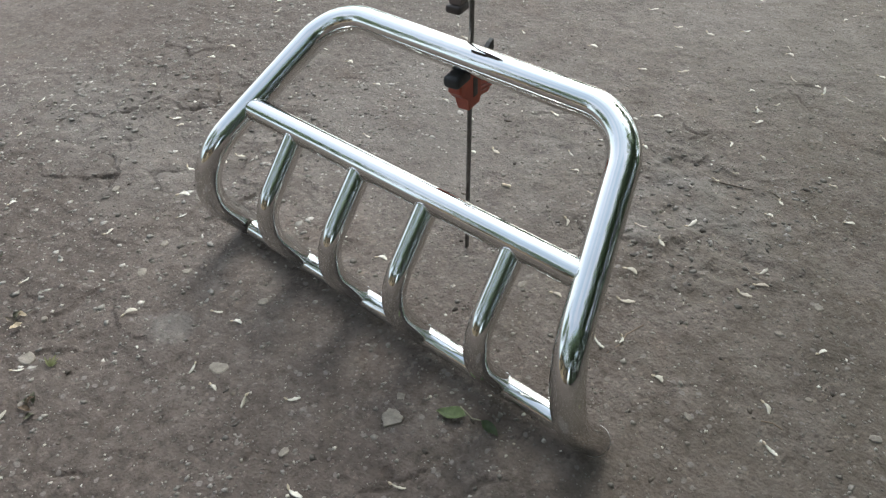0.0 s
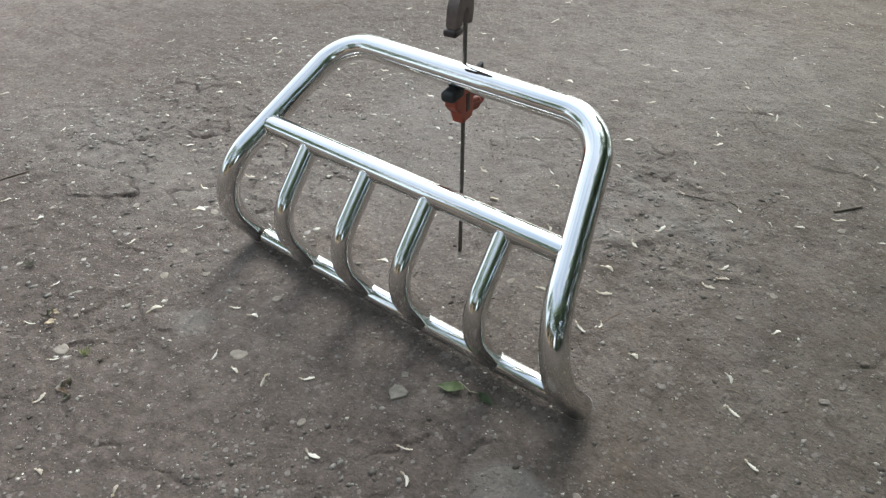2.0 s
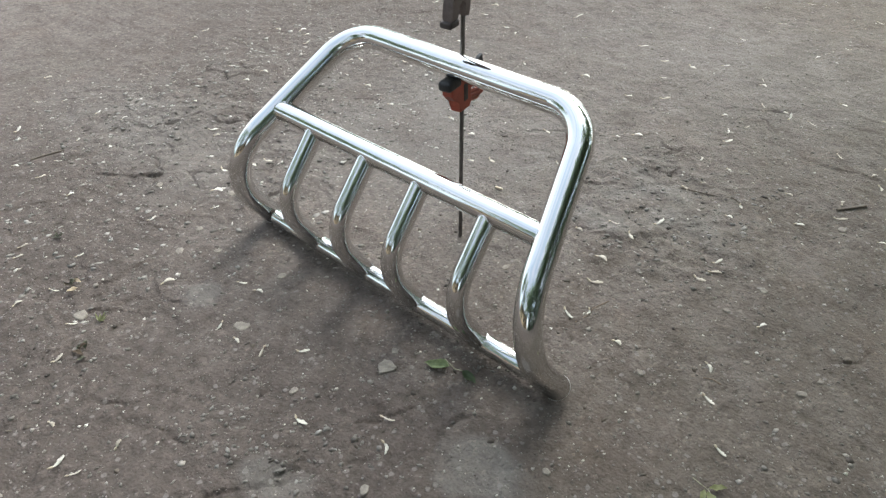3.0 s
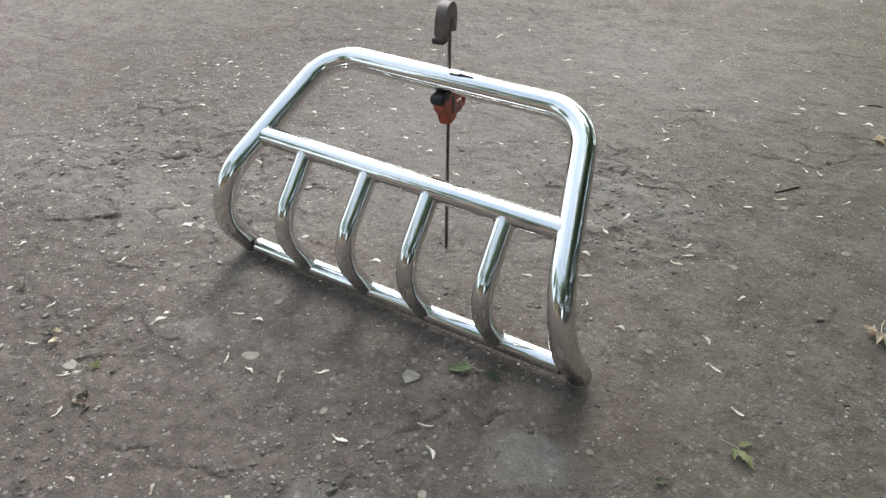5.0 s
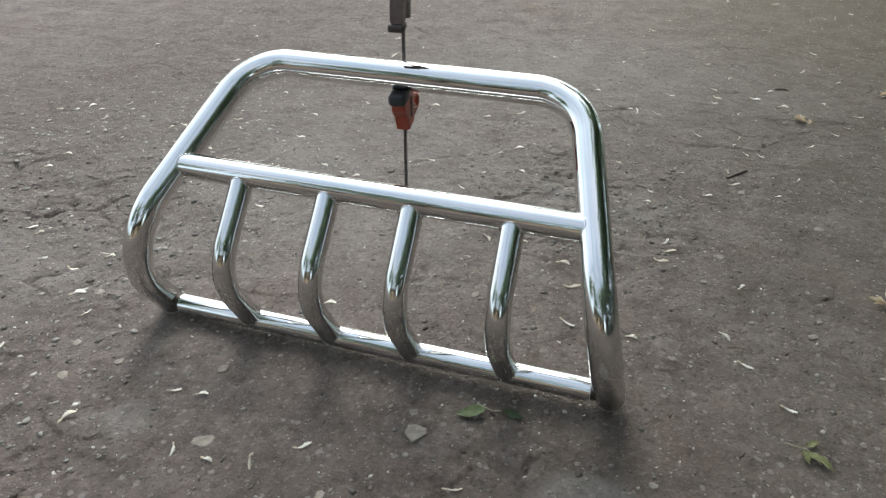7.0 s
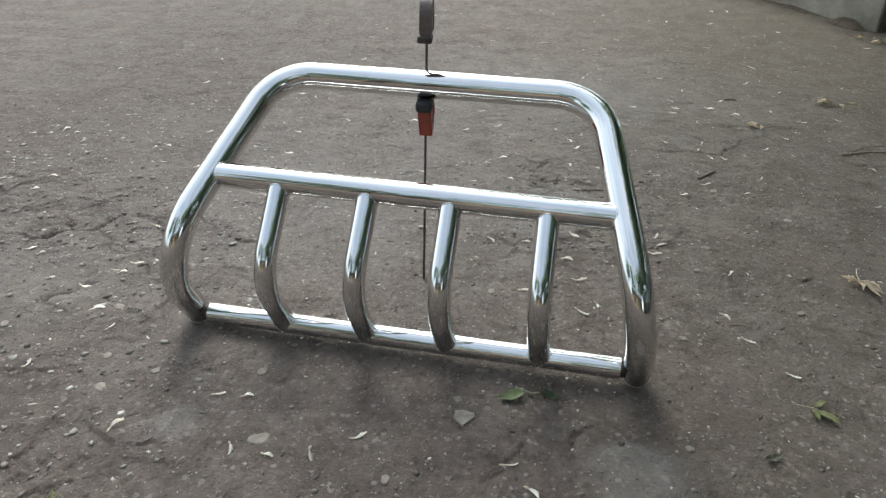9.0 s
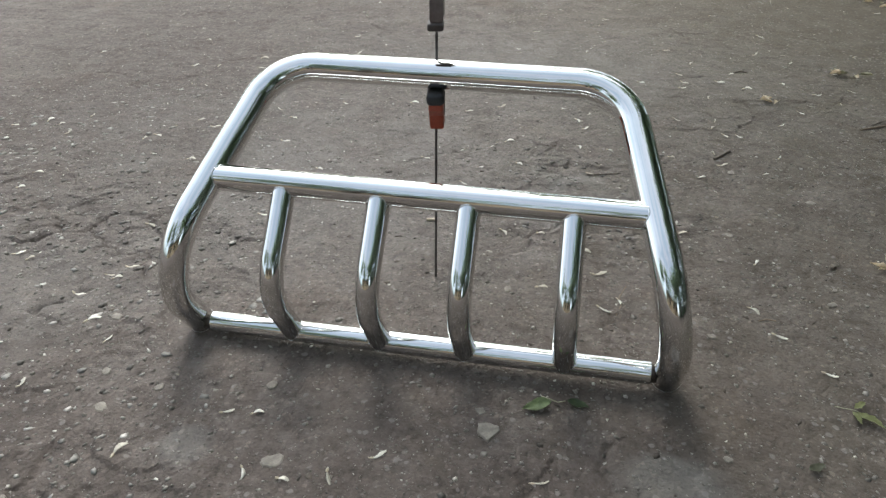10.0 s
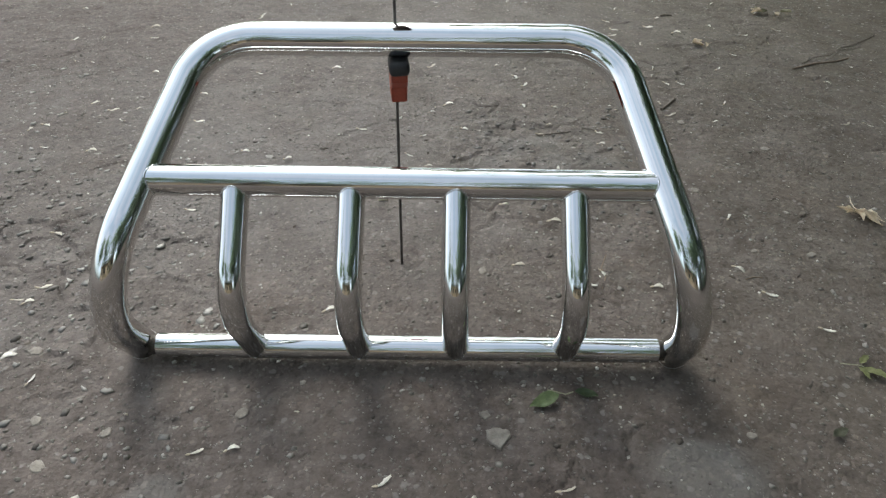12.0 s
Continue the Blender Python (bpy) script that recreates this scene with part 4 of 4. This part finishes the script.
for turn, long, wide, seed in ((170, 0.046, 0.018, 7), (205, 0.034, 0.014, 8)):
    leaf_part(dead, LEAF_DRY, 0.010, -0.014, 0.006, turn, -2, long, wide, 1.2, 0.10, 0.12, seed, teeth=3)
stem_part(dead, [(0.016, 0.040, 0.016), (0.012, 0.022, 0.012), (0.014, 0.004, 0.008), (0.020, -0.020, 0.009)], 0.0011, LEAF_DRY)
scrap = on_ground("leaf_scrap", 0.757, -0.174, "small dull brown-green leaf scrap on the asphalt", "leaf")
leaf_part(scrap, LEAF_DULL, -0.010, 0.0, 0.002, 25, 0, 0.034, 0.018, 0.4, 0.1, 0.08, 8)
tuft = on_ground("moss_tuft", -0.955, -0.450, "small tuft of dull withered moss on the asphalt", "moss")
for k in range(9):
    leaf_part(tuft, LEAF_DULL, 0.006 * math.cos(k * 2.4), 0.005 * math.sin(k * 2.4), 0.001, k * 40, -14, 0.016, 0.007, 0.3, 0.2, 0.05, 20 + k)
weed = on_ground("weed_scrap", -0.520, -0.548, "withered yellow-green weed scrap on the asphalt", "weed")
for k in range(5):
    leaf_part(weed, LEAF_YELLOW, 0.0, 0.0, 0.002, 55 + k * 28, -12, 0.022 + 0.004 * (k % 3), 0.006, 0.4, 0.2, 0.06, 40 + k)
litter = on_ground("leaf_litter", 1.357, 1.985, "small heap of dry tan leaf scraps on the asphalt", "leaf litter")
for k in range(6):
    leaf_part(litter, STALK if k % 2 else LEAF_DRY, 0.024 * k - 0.06, 0.016 * math.sin(k * 3), 0.004, k * 67, -2, 0.050, 0.020, 1.0, 0.05, 0.10, 60 + k)
scraps = on_ground("leaf_litter", 1.000, 1.640, "torn pale dry leaf scraps on the asphalt", "leaf litter")
for k in range(4):
    leaf_part(scraps, LEAF_DRY, 0.022 * k - 0.03, 0.010 * math.cos(k * 2), 0.004, 20 + k * 74, -2, 0.046, 0.020, 1.0, 0.05, 0.10, 70 + k)
crumpled = on_ground("leaf_litter", -0.709, -0.527, "crumpled brown leaf scrap with a pale curled edge", "leaf litter")
for k in range(4):
    leaf_part(crumpled, (LEAF_DRY, LEAF_DULL, TWIG)[k % 3], 0.012 * k - 0.018, 0.006 * math.cos(k * 2), 0.003, 35 + k * 80, -6, 0.030, 0.015, 0.9, 0.12, 0.14, 80 + k)
clod = on_ground("leaf_litter", -0.453, -0.627, "dark rotted leaf scraps clotted with soil", "leaf litter")
for k in range(5):
    leaf_part(clod, (LEAF_DULL, STALK_BROWN)[k % 2], 0.013 * k - 0.026, 0.008 * math.sin(k * 4), 0.002, k * 71, -12, 0.026, 0.012, 0.8, 0.2, 0.14, 90 + k)


def twig(name, points, radius, label, material=TWIG):
    x0, y0 = points[0]
    root = [Vector((x - x0, y - y0, floor_at(x, y) - floor_at(x0, y0) + radius * 0.8)) for x, y in points]
    ob = part(name, tube_mesh(subdivided(root, 0.02), radius, 8), material, None)
    ob.matrix_world = Matrix.Translation((x0, y0, floor_at(x0, y0)))
    return tagged(ob, label, "twig")


twig("twig", [(0.331, 0.938), (0.375, 0.952), (0.425, 0.968), (0.480, 0.985), (0.505, 0.975)], 0.0020, "thin dark crooked twig on the asphalt")
twig("twig", [(0.412, 0.230), (0.424, 0.265), (0.420, 0.300), (0.437, 0.345)], 0.0013, "thin curved dry stalk on the asphalt", STALK_BROWN)
twig("twig", [(0.738, 1.108), (0.765, 1.140), (0.795, 1.182)], 0.0045, "short thick piece of dark bark")
twig("twig", [(1.32, 1.475), (1.38, 1.53), (1.45, 1.555), (1.52, 1.63), (1.58, 1.66), (1.70, 1.755)], 0.0017, "long thin twig lying on the asphalt")
twig("twig", [(1.27, 1.43), (1.36, 1.475), (1.44, 1.485), (1.50, 1.52)], 0.0028, "thin pale brown stalk beside a longer twig", STALK_BROWN)
twig("twig", [(1.44, 1.52), (1.50, 1.60), (1.60, 1.64)], 0.0014, "thin forked twig lying on the asphalt")
twig("twig", [(-1.476, -0.307), (-1.462, -0.25), (-1.446, -0.20)], 0.0030, "short dark twig pressed into the dirt")
twig("twig", [(0.735, 0.262), (0.755, 0.270), (0.775, 0.268)], 0.0014, "thin grey stalk beside a winged seed", STALK_BROWN)
twig("twig", [(0.925, 1.965), (0.945, 1.985), (0.975, 1.985)], 0.0030, "short dark piece of bark")
twig("stub", [(-0.113, 0.570), (-0.090, 0.577)], 0.0042, "short tan paper stub on the asphalt", LEAF_DRY)


# ---- surroundings, seen mostly as reflections in the polished tubes ----
def wall_slab(name, a, b, height, thick, material, label):
    a, b = Vector((*a, 0)), Vector((*b, 0))
    d = b - a
    bm = box_mesh((d.length, thick, height + 0.3), (d.length / 2, thick / 2, height / 2 - 0.15), 0.01, 2)
    ob = part(name, bm, material, None, smooth=False)
    ob.matrix_world = Matrix.Translation(a) @ pose(0, 0, 0, 0, 0, math.degrees(math.atan2(d.y, d.x)))
    return tagged(ob, label, "wall", kind="structure")


wall_slab("wall_north", (0.55, 5.65), (1.93, 3.40), 0.50, 0.30, WHITEWASH, "low stained concrete kerb wall")


def soil_bank(a, b, width, height, seed):
    """A low uneven ridge of soil and leaf mould along a wall's foot."""
    a, b = Vector((*a, 0)), Vector((*b, 0))
    d = b - a
    side = Vector((d.y, -d.x, 0)).normalized()
    verts, faces, n, m = [], [], 60, 10
    for i in range(n + 1):
        p = a + d * (i / n)
        wide = width * (0.65 + 0.5 * float(value_noise(np.array(i * 0.1), np.array(0.0), 0.5, seed)))
        for j in range(m + 1):
            q = p + side * (wide * (j / m) * (1 if j else 0) - (0.02 if j == 0 else 0))
            lump = 1 + 0.5 * float(value_noise(np.array(q.x), np.array(q.y), 0.22, seed + 1))
            verts.append((q.x, q.y, height * lump * max(0.0, 1 - j / m) ** 1.6 * min(1, i / 6, (n - i) / 6) - 0.012 + floor_at(q.x, q.y)))
    for i in range(n):
        for j in range(m):
            k = i * (m + 1) + j
            faces.append((k, k + 1, k + m + 2, k + m + 1))
    ob = mesh_object("soil_bank", verts, faces, SOIL)
    return tagged(ob, "low bank of brown soil and leaf mould along the kerb wall", "soil", kind="stuff")


soil_bank((0.80, 5.24), (1.93, 3.39), 0.13, 0.022, 5)


def dirt_heap(x, y, rx, ry, height, seed):
    """A small mound of soil swept against the wall."""
    verts, faces, n, m = [(0, 0, height)], [], 28, 7
    for j in range(1, m + 1):
        for k in range(n):
            a, r = 2 * math.pi * k / n, j / m
            px, py = rx * r * math.cos(a), ry * r * math.sin(a)
            lump = 1 + 0.45 * float(value_noise(np.array(px + x), np.array(py + y), 0.045, seed))
            verts.append((px, py, height * lump * (1 - r * r) ** 1.4 - 0.012 * r))
    faces += [(0, 1 + k, 1 + (k + 1) % n) for k in range(n)]
    for j in range(m - 1):
        for k in range(n):
            a, b = 1 + j * n + k, 1 + j * n + (k + 1) % n
            faces.append((a, a + n, b + n, b))
    ob = mesh_object("dirt_heap", verts, faces, SOIL)
    ob.matrix_world = pose(x, y, floor_at(x, y), 0, 0, -58)
    return tagged(ob, "small heap of brown soil swept against the wall", "soil", kind="stuff")


dirt_heap(1.79, 3.52, 0.18, 0.080, 0.050, 9)
swept = on_ground("leaf_litter", 1.865, 3.16, "pale dry leaf scraps swept towards the tree", "leaf litter")
for k in range(6):
    leaf_part(swept, (LEAF_DRY, STALK, LEAF_YELLOW)[k % 3], 0.045 * (k % 3) - 0.05, 0.09 * (k // 3) - 0.05, 0.004, k * 61, -2, 0.055, 0.022, 1.0, 0.04, 0.10, 110 + k)


def tree(x, y, height, trunk_r, crown_r, crown_z, seed, leaves=2600, lean=0.0):
    rng = random.Random(seed)
    nr = np.random.RandomState(seed)
    root = empty("tree", Matrix.Translation((x, y, 0)))
    tagged(root, "leafy deciduous tree with a dark rough trunk", "tree", "trees round the yard")
    bm = bmesh.new()
    path = [Vector((lean * z * 0.1 + rng.uniform(-0.03, 0.03), rng.uniform(-0.03, 0.03), z * height * 0.75 - 0.1)) for z in np.linspace(0, 1, 9)]
    tube_mesh(path, trunk_r, 12, bm=bm, radii=[trunk_r * (1.35 if i == 0 else 1.0) * (1 - 0.75 * i / 8) for i in range(9)])
    tips = []
    for k in range(11):
        s = 0.4 + 0.6 * k / 11
        base = path[int(s * 8)]
        ang = rng.uniform(0, 6.28)
        out = crown_r * rng.uniform(0.5, 0.95)
        tip = base + Vector((math.cos(ang) * out, math.sin(ang) * out, crown_r * rng.uniform(0.1, 0.7)))
        limb = [base, base.lerp(tip, 0.5) + Vector((0, 0, 0.12)), tip]
        tube_mesh(limb, 0.03, 7, bm=bm, radii=[trunk_r * 0.35, trunk_r * 0.22, 0.012])
        tips.append(tip)
    part("trunk", bm, BARK, root)
    centres = np.array([tuple(tips[i]) for i in nr.randint(0, len(tips), leaves)]) + nr.normal(0, crown_r * 0.27, (leaves, 3)) + np.array((0, 0, 0.1 * crown_r))
    centres[:, 2] = np.maximum(centres[:, 2], crown_z)
    u = nr.normal(0, 1, (leaves, 3))
    u /= np.linalg.norm(u, axis=1)[:, None]
    w = np.cross(u, nr.normal(0, 1, (leaves, 3)))
    w /= np.linalg.norm(w, axis=1)[:, None]
    size = nr.uniform(0.10, 0.20, leaves)[:, None]
    quad = np.stack([centres - u * size, centres + w * size * 0.6, centres + u * size, centres - w * size * 0.6], 1)
    me = bpy.data.meshes.new("crown")
    me.from_pydata([tuple(p) for p in quad.reshape(-1, 3)], [], [(4 * i, 4 * i + 1, 4 * i + 2, 4 * i + 3) for i in range(leaves)])
    me.materials.append(FOLIAGE)
    crown = new("crown", me)
    crown.parent = root
    return root


tree(1.975, 3.42, 7.0, 0.025, 2.2, 3.4, 1, 3000, 0.9)
tree(5.6, -1.7, 7.4, 0.17, 2.6, 1.2, 2, 4600)
tree(6.0, 1.9, 7.6, 0.18, 2.6, 1.2, 3, 4600)
tree(5.8, 5.0, 8.6, 0.17, 2.8, 1.6, 8, 5200)
tree(5.6, -5.0, 8.6, 0.17, 2.8, 1.4, 4, 6000)
tree(1.5, -8.0, 8.0, 0.18, 2.6, 1.8, 5)
tree(-3.2, -9.0, 8.0, 0.18, 2.6, 1.8, 6)
tree(-8.5, -6.0, 8.0, 0.18, 2.6, 1.8, 7)
tree(-9.5, 8.0, 5.6, 0.15, 2.3, 1.0, 9, 2200)
tree(-5.5, 12.0, 5.8, 0.15, 2.4, 1.0, 10, 2200)
tree(0.5, 13.5, 5.6, 0.15, 2.4, 1.0, 11, 2200)
tree(6.0, 11.5, 6.0, 0.15, 2.5, 1.0, 12, 2200)


def house(x, y, turn, width, depth, height):
    root = empty("house", pose(x, y, 0, 0, 0, turn))
    tagged(root, "low tan brick house with a grey roof across the yard", "house")
    part("wall", box_mesh((width, depth, height), (0, 0, height / 2), 0.01), TANWALL, root, smooth=False)
    roof = prism_mesh([(-depth / 2 - 0.4, height - 0.05), (depth / 2 + 0.4, height - 0.05), (0, height + 1.5)], width / 2 + 0.4)
    part("roof", roof, ROOF, root, smooth=False)
    for k in range(4):
        win = part("window", box_mesh((1.1, 0.08, 1.3), (-width / 2 + 1.6 + k * (width - 3.2) / 3, depth / 2 + 0.01, height * 0.55), 0.01), WHITEWASH, root, smooth=False)
        part("pane", box_mesh((0.9, 0.05, 1.1), (-width / 2 + 1.6 + k * (width - 3.2) / 3, depth / 2 + 0.04, height * 0.55)), DARKPANE, win, smooth=False)
    return root


house(-1.0, -13.5, 0, 13.0, 5.0, 2.9)


def hedge(a, b, height, depth, count, seed):
    """A dense row of shrubs: stems and many leaves."""
    rng = np.random.RandomState(seed)
    a, b = np.array(a, float), np.array(b, float)
    root = empty("hedge", Matrix.Translation((a[0], a[1], 0)))
    tagged(root, "dense dark green hedge along the yard", "hedge")
    bm = bmesh.new()
    n = int(np.linalg.norm(b - a) / 0.6)
    for k in range(n):
        p = (b - a) * (k + 0.5) / n
        tube_mesh([Vector((p[0], p[1], -0.05)), Vector((p[0] + rng.uniform(-0.2, 0.2), p[1] + rng.uniform(-0.2, 0.2), height * 0.8))], 0.025, 6, bm=bm)
    part("stems", bm, BARK, root)
    t = rng.uniform(0, 1, (count, 1))
    c = np.concatenate([(b - a) * t + rng.normal(0, depth * 0.3, (count, 2)), height * rng.uniform(0.02, 1.0, (count, 1)) * (0.85 + 0.15 * np.sin(t * 31))], 1)
    u = rng.normal(0, 1, (count, 3))
    u /= np.linalg.norm(u, axis=1)[:, None]
    w = np.cross(u, rng.normal(0, 1, (count, 3)))
    w /= np.linalg.norm(w, axis=1)[:, None]
    size = rng.uniform(0.09, 0.17, (count, 1))
    quad = np.stack([c - u * size, c + w * size * 0.7, c + u * size, c - w * size * 0.7], 1).reshape(-1, 3)
    me = bpy.data.meshes.new("leaves")
    me.from_pydata([tuple(p) for p in quad], [], [(4 * i, 4 * i + 1, 4 * i + 2, 4 * i + 3) for i in range(count)])
    me.materials.append(FOLIAGE)
    leaves = new("leaves", me)
    leaves.parent = root
    return root


hedge((6.6, -9.0), (6.9, 9.0), 3.2, 0.9, 9000, 1)
